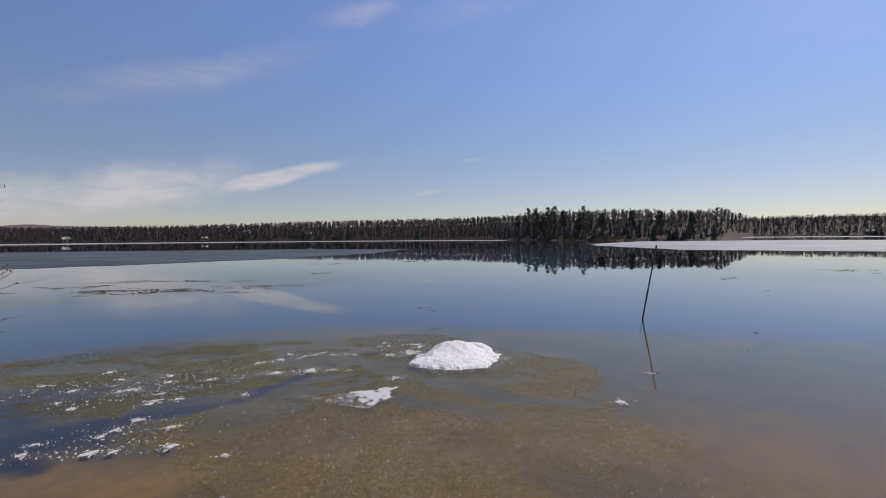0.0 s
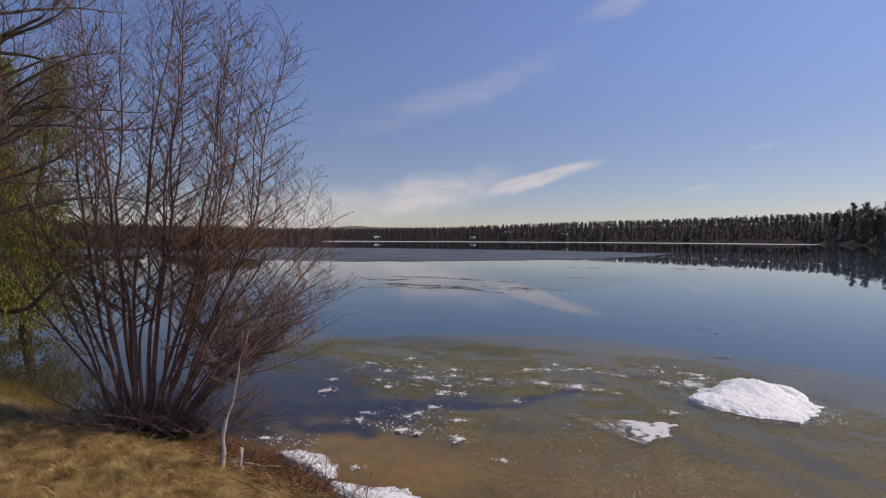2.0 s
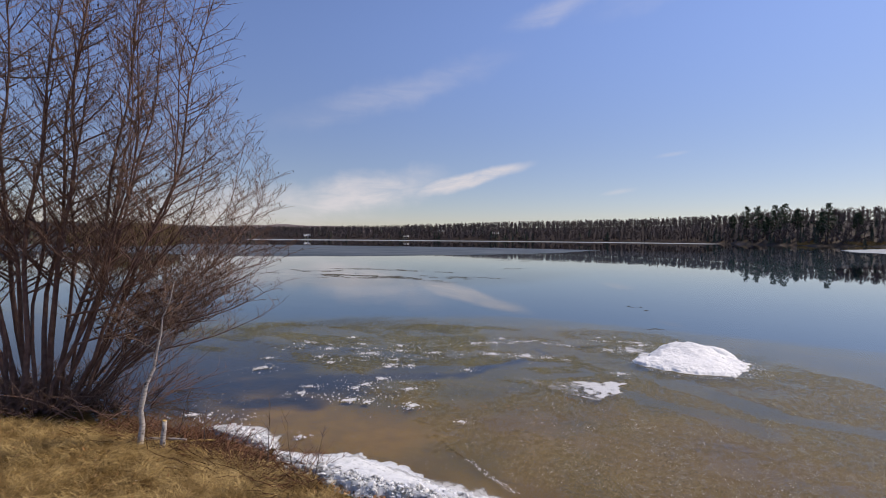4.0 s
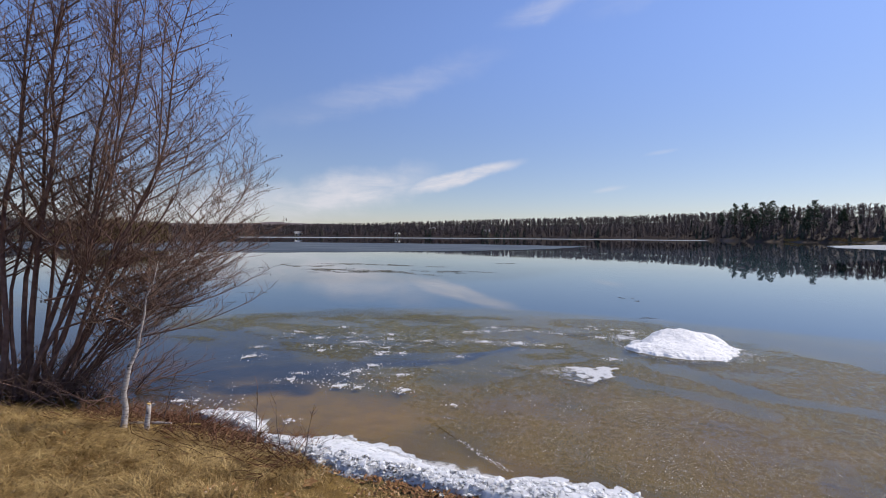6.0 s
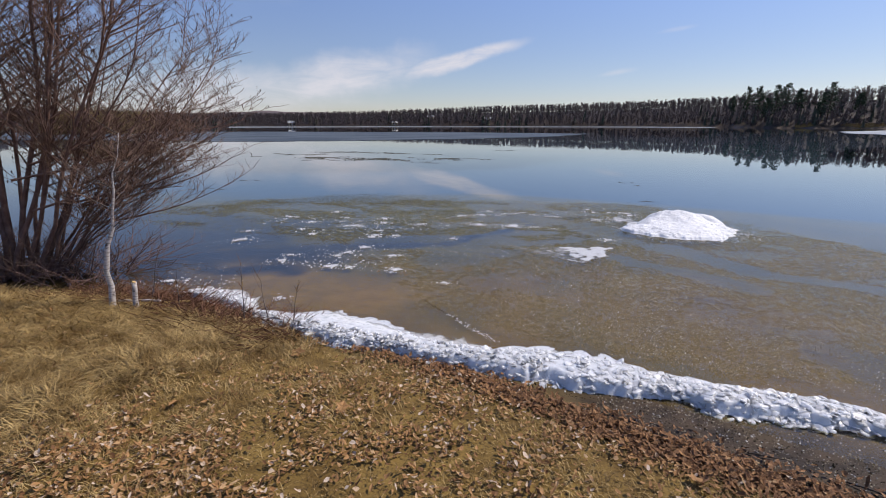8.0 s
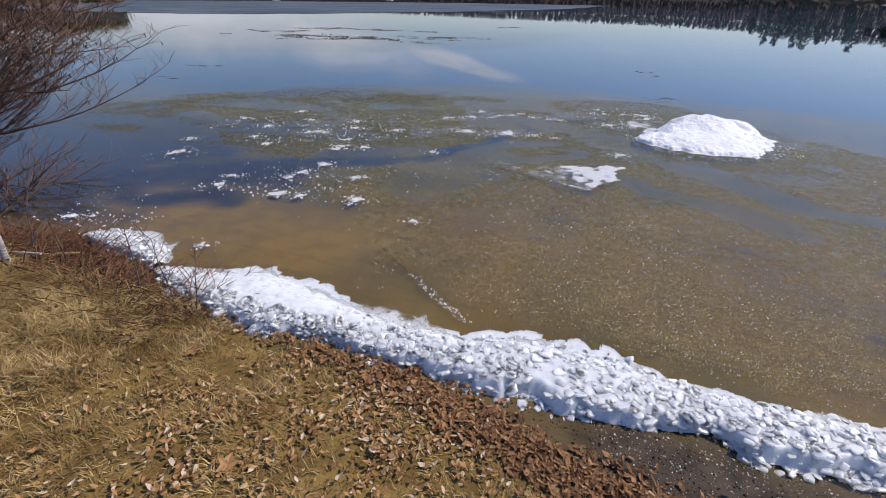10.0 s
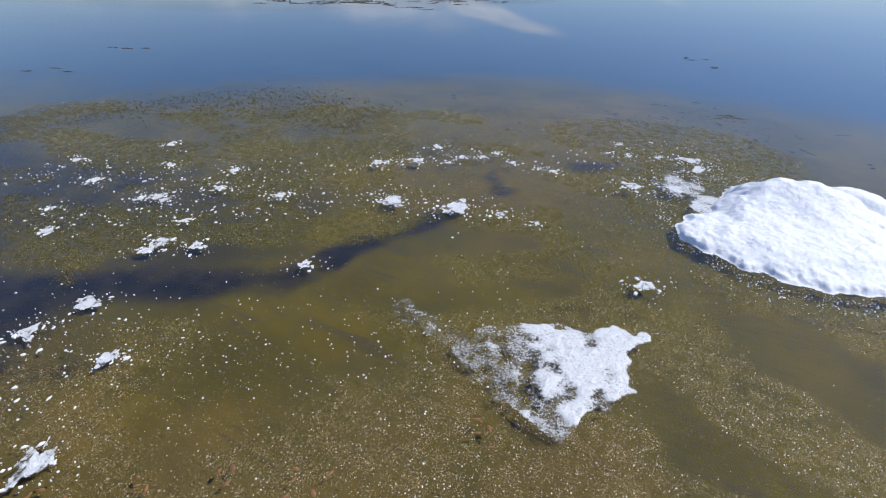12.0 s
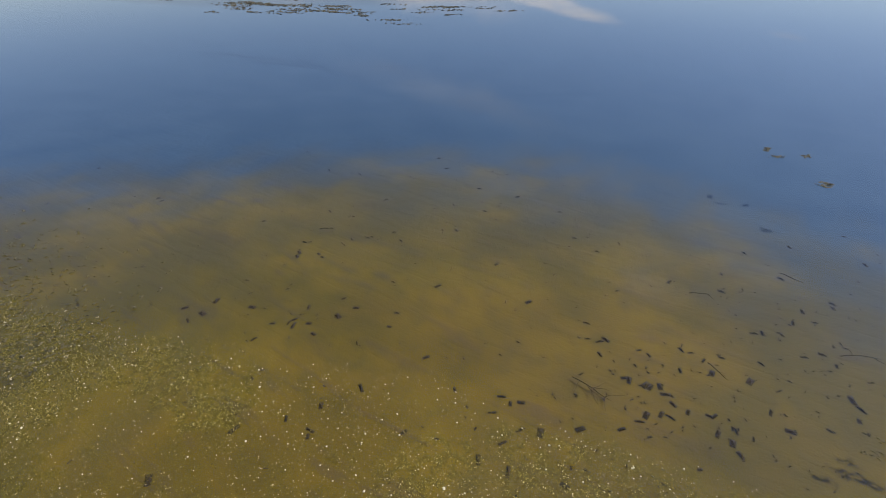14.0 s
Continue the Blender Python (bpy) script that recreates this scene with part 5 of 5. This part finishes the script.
def weed_patch(cx, cy, rx, ry, count, size, tilt=0.0):
    g = Geo()
    rr = random.Random(int(abs(cx * 31 + cy * 17)))
    c, s = math.cos(tilt), math.sin(tilt)
    knots = [(rr.gauss(0, 0.5) * rx, rr.gauss(0, 0.55) * ry * 2.0) for _ in range(max(1, count // 14))]
    for _ in range(count):
        ku, kv = rr.choice(knots)
        u, v = ku + rr.gauss(0, 0.09) * rx, kv + rr.gauss(0, 0.12) * ry
        q = Vector((cx + u * c - v * s, cy + u * s + v * c, 0.004))
        a = rr.uniform(0, math.tau)
        d = Vector((math.cos(a), math.sin(a), 0)) * size * rr.uniform(0.35, 1.2)
        w = Vector((-math.sin(a), math.cos(a), 0)) * size * rr.uniform(0.12, 0.35)
        up = Vector((0, 0, size * rr.uniform(0.1, 0.35)))
        g.add([q - d - w, q - d + w, q + d + w, q + d - w, q + up], [(0, 1, 4), (1, 2, 4), (2, 3, 4), (3, 0, 4)])
    tagged(part("weed_patch", g, m_weed), "drifting patch of dark broken reeds on the water", "weed patch", "drifting weed patches", "stuff")


for spec in [(-19.5, 28.8, 4.6, 0.7, 420, 0.085, 0.03), (-15.5, 29.2, 3.5, 0.7, 300, 0.085, 0.2), (-22.6, 31.8, 2.2, 0.5, 130, 0.085, 0.5), (-20.3, 35.2, 4.2, 0.5, 260, 0.09, 0.0), (-11.4, 30.6, 2.6, 0.5, 200, 0.08, 0.45), (-26.8, 31.0, 1.0, 0.25, 40, 0.085, 0.2), (-10.0, 42.0, 1.3, 0.35, 50, 0.09, 0.1), (-3.0, 60.3, 3.2, 0.5, 60, 0.11, 0.1), (0.42, 21.0, 0.45, 0.28, 60, 0.035, 0.5), (1.15, 16.75, 0.5, 0.16, 80, 0.022, 0.2), (21.6, 34.2, 1.7, 0.35, 60, 0.07, 0.0), (35.5, 39.2, 2.4, 1.0, 160, 0.08, -0.3), (19.3, 27.0, 0.35, 0.15, 14, 0.05, 0.0), (11.1, 15.8, 0.35, 0.14, 30, 0.03, 0.0), (9.4, 13.5, 0.2, 0.1, 12, 0.03, 0.0), (5.7, 12.8, 0.12, 0.1, 16, 0.02, 0.0), (5.95, 11.5, 0.18, 0.08, 20, 0.02, 0.0), (-14.9, 16.6, 0.8, 0.16, 60, 0.04, 0.2), (-14.4, 14.1, 0.9, 0.16, 50, 0.035, 0.3), (-13.0, 56.0, 3.0, 0.6, 60, 0.1, 0.1)]:
    weed_patch(*spec)
# loose fringe along the outer edge of the mats
g = Geo()
rr = random.Random(66)
for _ in range(3200):
    x = rr.uniform(-11.0, -4.6)
    y = float(np.interp(x, [-11.2, -10, -8.7, -6.8, -4.3, -3], [10.2, 11.8, 13.3, 14.15, 14.0, 14.8])) + rr.gauss(0.1, 0.6)
    s = rr.uniform(0.008, 0.024)
    a = rr.uniform(0, math.tau)
    d, w = Vector((math.cos(a), math.sin(a), 0)) * s, Vector((-math.sin(a), math.cos(a), 0)) * s * 0.4
    q = Vector((x, y, 0.004))
    g.add([q - d - w, q - d + w, q + d + w, q + d - w, q + Vector((0, 0, s * 0.4))], [(0, 1, 4), (1, 2, 4), (2, 3, 4), (3, 0, 4)])
tagged(part("reed_fringe", g, m_weed), "scattered dark reed scraps afloat beyond the slush", "reed scraps", kind="stuff")

g = Geo()
rr = random.Random(14)
knots = [(-1.0, 16.4), (-0.5, 16.7), (0.1, 16.7), (-0.24, 17.1), (-4.4, 17.1), (-3.6, 15.8), (0.6, 17.4), (1.2, 17.2), (0.2, 18.2)]
for k in range(900):
    if k % 3 == 0:
        x, y = rr.uniform(-9, 6), rr.uniform(14, 21)
    elif k % 3 == 1:
        c = rr.choice(knots)
        x, y = rr.gauss(c[0], 0.35), rr.gauss(c[1], 0.3)
    else:
        x, y = rr.uniform(-5.5, 1.8), rr.uniform(15.0, 19.5)
    s = rr.uniform(0.007, 0.017) if rr.random() < 0.72 else rr.uniform(0.018, 0.042)
    q = Vector((x, y, float(ground_z(x, y)) + 0.006))
    a = rr.uniform(0, math.tau)
    d, w = Vector((math.cos(a), math.sin(a), 0)) * s, Vector((-math.sin(a), math.cos(a), 0)) * s * rr.uniform(0.2, 0.6)
    g.add([q - d - w, q - d + w, q + d + w, q + d - w, q + Vector((0, 0, s * 0.35))], [(0, 1, 4), (1, 2, 4), (2, 3, 4), (3, 0, 4)])
tagged(part("sunken_litter", g, m_debris), "dark sunken leaves and bark bits on the sandy bed", "litter", kind="stuff")


# rust-red leaf scraps caught in the slush
rr = random.Random(23)
for x, y in [(-3.29, 7.55), (-3.21, 7.76), (-2.98, 7.7), (-2.88, 7.78), (-2.72, 7.94), (-2.44, 8.17), (-1.91, 8.45), (-1.45, 8.51), (-1.52, 8.6), (-0.72, 9.38), (-0.66, 9.34)]:
    for _ in range(3):
        g = Geo()
        q = Vector((x + rr.gauss(0, 0.07), y + rr.gauss(0, 0.06), 0.007))
        a, size = rr.uniform(0, 6.28), rr.uniform(0.018, 0.034)
        d, w = Vector((math.cos(a), math.sin(a), 0)) * size, Vector((-math.sin(a), math.cos(a), 0)) * size * rr.uniform(0.25, 0.55)
        g.add([q - d, q - d * 0.3 - w, q + d * 0.5 - w * 0.8, q + d, q + d * 0.4 + w * 0.9, q - d * 0.4 + w, q + Vector((0, 0, 0.006))], [(j, (j + 1) % 6, 6) for j in range(6)])
        tagged(part("leaf_scrap", g, m_drift), "rust-red scrap of dead leaf afloat in the slush", "leaf", "leaf scraps in the slush")


def sunken_branch(x, y, ang, ln, forks, seed):
    rr = random.Random(seed)
    g = Geo()
    q = Vector((x, y, float(ground_z(x, y)) + 0.02))
    pts = wander(rr, q, Vector((math.cos(ang), math.sin(ang), 0)), ln, 6, 0, 0.16)
    for p_ in pts:
        p_.z = q.z + 0.01
    g.tube(pts, [0.006, 0.006, 0.005, 0.005, 0.004, 0.003, 0.001], 6)
    for k in range(forks):
        i = rr.randint(1, 5)
        turn = ang + rr.choice((-1, 1)) * rr.uniform(0.5, 1.3)
        tw = wander(rr, pts[i], Vector((math.cos(turn), math.sin(turn), 0)), ln * rr.uniform(0.2, 0.5), 3, 0, 0.25)
        g.tube(tw, [0.0035, 0.003, 0.002, 0.001], 4)
    tagged(part("sunken_branch", g, m_stick), "dark waterlogged branch lying on the lake bed", "branch", "sunken branches")


for i, spec in enumerate([(-1.1, 16.45, -0.2, 0.34, 9), (0.35, 19.1, -0.5, 0.22, 1), (-0.45, 18.15, 0.4, 0.2, 1), (-4.4, 17.1, 0.3, 0.2, 5), (0.75, 17.9, 0.5, 0.3, 3), (1.9, 16.2, -0.8, 0.3, 2), (-0.2, 17.2, -0.7, 0.2, 2), (-1.15, 12.0, 0.2, 0.22, 1), (-0.62, 10.75, 0.5, 0.18, 1), (2.6, 17.5, 0.6, 0.3, 3)]):
    sunken_branch(*spec, 300 + i)

# ---- the bank: brush, grass and leaves ----
g = Geo()
rr = random.Random(55)
for _ in range(2600):
    x = rr.uniform(-6.6, -2.9)
    y = float(shore_y(x)) + rr.gauss(-0.02, 0.20) + (0.1 if x < -4.5 else -0.05)
    q = Vector((x, y, float(ground_z(x, y)) - 0.01))
    a = rr.uniform(0, math.tau)
    lie = rr.uniform(0.15, 0.9)
    pts = wander(rr, q, Vector((math.cos(a), math.sin(a), lie)), rr.uniform(0.12, 0.45), 3, -0.08, 0.2)
    g.tube(pts, [0.005, 0.0045, 0.0035, 0.0015], 3, False)
tagged(part("bank_brush", g, m_brush), "tangle of red-brown dead stems at the water's edge", "brush", kind="stuff")
for k in range(5):
    g, tw = Geo(), Geo()
    x, y = -4.3 + 0.35 * k + rr.uniform(-.1, .1), 5.3 + rr.uniform(-.1, .1)
    if k < 2:
        x, y = -5.3 + 0.5 * k, 5.45
    q = Vector((x, y, float(ground_z(x, y)) - 0.02))
    sh = thing("dead_shoot", q, "thin leafless shoot standing on the bank", "shoot", "shoots on the bank")
    pts = wander(rr, q, Vector((rr.uniform(-.2, .6), 0.2, 1)), rr.uniform(0.5, 1.0), 5, 0, 0.12)
    g.tube(pts, [0.006, 0.0055, 0.005, 0.004, 0.003, 0.0015], 4)
    part("stem", g, m_greybark, sh)
    twiggy(rr, tw, tw, None, pts, 0.004, 0, 0.5, 1.5, fine_len=0.2)
    part("twigwork", tw, m_twig, sh)["kind"] = "stuff"


def grass_blades(count, seed):
    """Dry blades: long and matted by the birch, short and thin by the leaves."""
    r = np.random.default_rng(seed)
    x = np.concatenate([r.uniform(-13, 3.5, count // 3), r.uniform(-12, -2.5, count), r.uniform(-4.5, 3.2, count)])
    y = np.concatenate([r.uniform(0.4, 5.6, count // 3), r.uniform(2.4, 5.5, count), r.uniform(2.2, 5.3, count)])
    d = y - shore_y(x)
    long_ = smooth(-x + 0.9 * (value_noise(x, y, 1.3, 3, 5) - 0.5) * 4, 2.0, 4.2)
    clump = value_noise(x, y, 2.6, 3, 15)
    leafy = smooth(x + 5.2 - 0.8 * (y - 3.0), 0, 2.0) * smooth(0.6 - x, 0, 1.2)
    ok = (d < -0.02 + 0.2 * (clump - 0.5)) & (r.random(len(x)) < (0.35 + 0.65 * smooth(clump, 0.35, 0.55)) * (1 - 0.45 * leafy)) & ~((x > 0.2) & (d > -0.35))
    x, y, long_, clump = x[ok], y[ok], long_[ok], clump[ok]
    z = ground_z(x, y)
    k = len(x)
    base = value_noise(x, y, 0.8, 2, 44) * 9.0
    a = base + r.normal(0, 1.5, k)
    ln = (0.035 + 0.04 * r.random(k)) * (1 - long_) + (0.12 + 0.22 * r.random(k)) * long_
    up = r.uniform(0.2, 1.25, k) * (1 - long_ * 0.55)
    ca, sa = np.cos(a), np.sin(a)
    wd = (0.0013 + 0.0014 * r.random(k)) * (1 + 0.5 * long_)
    p0 = np.stack([x, y, z - 0.004], -1)
    p1 = p0 + np.stack([ca * ln * 0.5, sa * ln * 0.5, ln * 0.55 * up], -1)
    p2 = p0 + np.stack([ca * ln, sa * ln, ln * (0.62 * up - 0.12 * long_)], -1)
    p2[:, 2] = np.maximum(p2[:, 2], z + 0.004)
    s = np.stack([-sa * wd, ca * wd, 0 * wd], -1)
    v = np.stack([p0 - s, p0 + s, p1 + s, p1 - s, p2], 1).reshape(-1, 3)
    i = np.arange(k)[:, None] * 5
    faces = np.concatenate([i + np.array([[0, 1, 2]]), i + np.array([[0, 2, 3]]), i + np.array([[3, 2, 4]])]).tolist()
    me = bpy.data.meshes.new("dry_grass")
    me.from_pydata(v.tolist(), [], faces)
    me.materials.append(m_straw)
    return new("dry_grass", me)


tagged(grass_blades(74000, 9), "dry straw-coloured grass matted on the bank", "grass", kind="stuff")


def grass_tussocks(tufts, blades, seed):
    """Long dead grass in combed, fallen-over tufts on the bank."""
    r = np.random.default_rng(seed)
    cx, cy = r.uniform(-12.5, -1.6, tufts * 3), r.uniform(1.6, 5.35, tufts * 3)
    long_ = smooth(-cx + 3.4 * (value_noise(cx, cy, 1.3, 3, 5) - 0.5), 2.2, 4.4)
    ok = (r.random(tufts * 3) < long_) & (cy < shore_y(cx) - 0.12)
    cx, cy = cx[ok][:tufts], cy[ok][:tufts]
    lie = value_noise(cx, cy, 0.9, 2, 44) * 9.0 + r.normal(0, 0.9, len(cx))
    big = r.uniform(0.7, 1.3, len(cx))
    k = len(cx) * blades
    tuft = np.repeat(np.arange(len(cx)), blades)
    x, y = cx[tuft] + r.normal(0, 0.06, k), cy[tuft] + r.normal(0, 0.06, k)
    a = lie[tuft] + r.normal(0, 0.75, k)
    ln = r.uniform(0.14, 0.40, k) * big[tuft]
    rise = r.uniform(0.25, 0.75, k) * ln
    wd = r.uniform(0.0014, 0.0036, k)
    ca, sa = np.cos(a), np.sin(a)
    side = np.stack([-sa * wd, ca * wd, 0 * wd], -1)
    z = ground_z(x, y)
    rings = []
    for t, h in ((0.0, 0.0), (0.33, 0.42), (0.72, 0.40), (1.0, 0.10)):
        q = np.stack([x + ca * ln * t, y + sa * ln * t, z - 0.004 + rise * h + 0.006 * t], -1)
        rings += [q - side * (1 - t * 0.9), q + side * (1 - t * 0.9)] if t < 1 else [q]
    v = np.stack(rings, 1).reshape(-1, 3)
    i = np.arange(k)[:, None] * 7
    faces = (i + np.array([[0, 1, 3, 2]])).tolist() + (i + np.array([[2, 3, 5, 4]])).tolist() + (i + np.array([[4, 5, 6]])).tolist()
    me = bpy.data.meshes.new("grass_tussocks")
    me.from_pydata(v.tolist(), [], faces)
    me.materials.append(m_straw)
    return new("grass_tussocks", me)


tagged(grass_tussocks(1700, 30, 12), "long dead grass fallen over in tufts on the bank", "grass", kind="stuff")


def leaf_mesh(name, x, y, lift, size, mat, seed):
    """Curled leaves lying at the given places."""
    r = np.random.default_rng(seed)
    k = len(x)
    ring = np.array([[1.35, 0], [0.45, 0.62], [-0.55, 0.55], [-1.0, 0.0], [-0.5, -0.6], [0.5, -0.58], [0.0, 0.0]])
    s = size * r.uniform(0.65, 1.3, k)
    a = ring[None, :, 0] * r.uniform(0.75, 1.25, (k, 7))
    b = ring[None, :, 1] * r.uniform(0.65, 1.2, (k, 7)) * r.uniform(0.55, 1.15, (k, 1))
    h = r.uniform(-0.5, 1.5, (k, 1)) * b * b + r.uniform(-0.6, 0.6, (k, 1)) * a * b + r.uniform(-0.1, 0.4, (k, 1)) * a * a
    tx, ty, w = r.normal(0, 0.33, (k, 1)), r.normal(0, 0.33, (k, 1)), r.uniform(0, math.tau, (k, 1))
    h = h + a * tx + b * ty
    h = h - h.min(1, keepdims=True)
    u, v = a * np.cos(w) - b * np.sin(w), a * np.sin(w) + b * np.cos(w)
    z = ground_z(x, y) + lift
    co = np.stack([x[:, None] + u * s[:, None], y[:, None] + v * s[:, None], z[:, None] + h * s[:, None]], -1).reshape(-1, 3)
    f = np.array([[i, (i + 1) % 6, 6] for i in range(6)])
    me = bpy.data.meshes.new(name)
    me.from_pydata(co.tolist(), [], (f[None] + (np.arange(k) * 7)[:, None, None]).reshape(-1, 3).tolist())
    me.materials.append(mat)
    return new(name, me)


r = np.random.default_rng(3)
x, y = r.uniform(-8.5, 4.5, 420000), r.uniform(0.6, 5.5, 420000)
d = y - shore_y(x)
heap_n, patch_n = value_noise(x, y, 1.2, 4, 19), value_noise(x, y, 4.5, 3, 29)
field = 0.13 + 0.5 * smooth(x + 5.2 - 0.8 * (y - 3.0), 0, 2.2) * (1 - 0.5 * smooth(x, -0.6, 1.0)) + 0.8 * smooth(3.9 - y, 0, 1.2) * smooth(-x - 0.8, 0, 1.5)
field = field * smooth(heap_n + 0.4 * (patch_n - 0.5), 0.18, 0.62) * (0.35 + 0.9 * smooth(patch_n, 0.36, 0.62))
ok = (d < -0.03) & (r.random(len(x)) < field * 0.8)
x, y = x[ok][:38000], y[ok][:38000]
tagged(leaf_mesh("leaf_litter", x, y, 0.014 + r.uniform(0, 0.028, len(x)), 0.0165, m_leaf, 4), "curled brown dead leaves strewn over the bank", "dead leaves", kind="stuff")
x = r.uniform(-3.3, 4.2, 60000)
wide = np.interp(x, [-3.3, -1.8, -1.0, 0.4, 4.2], [0.10, 0.10, 0.13, 0.17, 0.20])
d = r.normal(0, 1, 60000) * wide * 0.7 - np.interp(x, [-3.3, -1.0, 0.0, 4.2], [0.05, -0.01, 0.17, 0.26])
y = shore_y(x) + d
ok = r.random(len(x)) < 0.03 + 0.13 * smooth(x, -1.8, -0.4)
x, y = x[ok], y[ok]
tagged(leaf_mesh("leaf_drift", x, y, 0.006 + r.uniform(0, 0.03, len(x)), 0.021, m_drift, 5), "drift of damp red-brown leaves along the high-water line", "dead leaves", kind="stuff")
for x, y, s, a in [(-2.55, 4.95, 0.075, 0.4), (-1.6, 4.3, 0.06, 1.9), (0.85, 4.55, 0.055, 3.0), (-2.9, 3.9, 0.06, 5.0), (-1.2, 3.4, 0.06, 2.2)]:
    g = Geo()
    q = Vector((x, y, float(ground_z(x, y)) + 0.035))
    M = Euler((0.25, -0.2, a)).to_matrix()
    ring = [(1.2, 0, 0.1), (0.5, 0.4, 0.25), (0.45, 0.95, 0.3), (-0.1, 0.55, 0.2), (-0.8, 0.7, 0.25), (-0.7, 0.0, 0.0), (-0.8, -0.7, 0.25), (-0.1, -0.55, 0.2), (0.45, -0.95, 0.3), (0.5, -0.4, 0.25)]
    top_ = [q + M @ (Vector(c) * s) for c in ring]
    g.add(top_ + [q] + [v - Vector((0, 0, 0.002)) for v in top_], [(i, (i + 1) % 10, 10) for i in range(10)] + [((i + 1) % 10, i, 11 + i, 11 + (i + 1) % 10) for i in range(10)])
    tagged(part("fallen_leaf", g, m_leaf), "large orange-brown fallen leaf on the grass", "leaf", "large fallen leaves")

# fine drift on the wet mud
mx = rng.uniform(-0.4, 4.2, 3500)
my = shore_y(mx) + rng.normal(0.12, 0.22, 3500)
pebble_cloud("mud_litter", mx, my, ground_z(mx, my), 0.005, m_debris, "fine dark litter washed up on the wet mud", "litter")
mx = rng.uniform(0.2, 4.4, 5000)
my = shore_y(mx) + np.abs(rng.normal(0.35, 0.35, 5000))
pebble_cloud("mud_granules", mx, my, np.maximum(ground_z(mx, my), 0.002), 0.0042, m_granule, "small ice granules stranded on the wet mud", "ice granules")

# twigs on the mud
rr = random.Random(91)
for k in range(8):
    g = Geo()
    x = rr.uniform(0.2, 3.0)
    y = float(shore_y(x)) + rr.uniform(-0.12, 0.12)
    q = Vector((x, y, float(ground_z(x, y)) + 0.012))
    pts = wander(rr, q, Vector((1, -0.2 + rr.uniform(-.4, .4), 0)), rr.uniform(0.15, 0.5), 4, 0, 0.12)
    g.tube(pts, [0.007, 0.006, 0.006, 0.005, 0.003], 5)
    tagged(part("twig", g, m_stick), "dark broken twig on the muddy shore", "twig", "twigs on the mud")

# thin rotten ice on the water side of the ridge
wx, wy = np.arange(-5.3, 4.0, 0.04), np.arange(5.4, 6.9, 0.04)
WX, WY = np.meshgrid(wx, wy)
off = (WY - ridge_centre(WX)) / ridge_half(WX)
out = WY - np.interp(WX, RIDGE_X, RIDGE_LAKE)
wc = 1.2 * smooth(0.25 + 0.55 * (value_noise(WX, WY, 2.4, 4, 57) - 0.5) - out, 0, 0.42) * smooth(off, -0.2, 0.4)
edge = new("ice_film", grid_mesh("ice_film", WX, WY, np.full_like(WX, 0.009), m_film, {"cover": wc}, wc > 0.02))
tagged(edge, "thin greyish film of half-melted ice beside the ridge", "ice film", kind="stuff")

# ---- ice chunks of the ridge ----
rr = random.Random(17)
rest = Geo()
count = 0
for k in range(3900):
    x = rr.uniform(-5.25, 4.4)
    if abs(x + 3.93) < 0.09:
        continue
    rubble = x > -1.5 + rr.uniform(-0.4, 0.4) or x < -3.9
    off = rr.uniform(-1.05, 0.9) if rubble else -rr.uniform(0.35, 1.08)
    y = float(ridge_centre(x)) + off * float(ridge_half(x))
    z = max(float(ridge_z(x, y)[0]), float(ground_z(x, y))) + rr.uniform(-0.012, 0.006)
    s = rr.uniform(0.014, 0.03) if rr.random() < 0.5 else rr.uniform(0.028, 0.052)
    M = Matrix.LocRotScale((x, y, z), Euler((rr.gauss(0, 0.32), rr.gauss(0, 0.32), rr.uniform(0, 6.3))), (s, s * rr.uniform(0.7, 1.1), s * rr.uniform(0.4, 0.75)))
    me = CHUNKS[k % 9]
    if count < 300 and -5.2 < x < 2.4 and s > 0.036:
        count += 1
        ob = new("ice_chunk", me)
        ob.parent = ridge_ob
        ob.matrix_basis = M
    else:
        rest.add([M @ v.co for v in me.vertices], [tuple(f.vertices) for f in me.polygons])
loose = part("ice_rubble", rest, m_ice, ridge_ob)
loose["kind"] = "stuff"
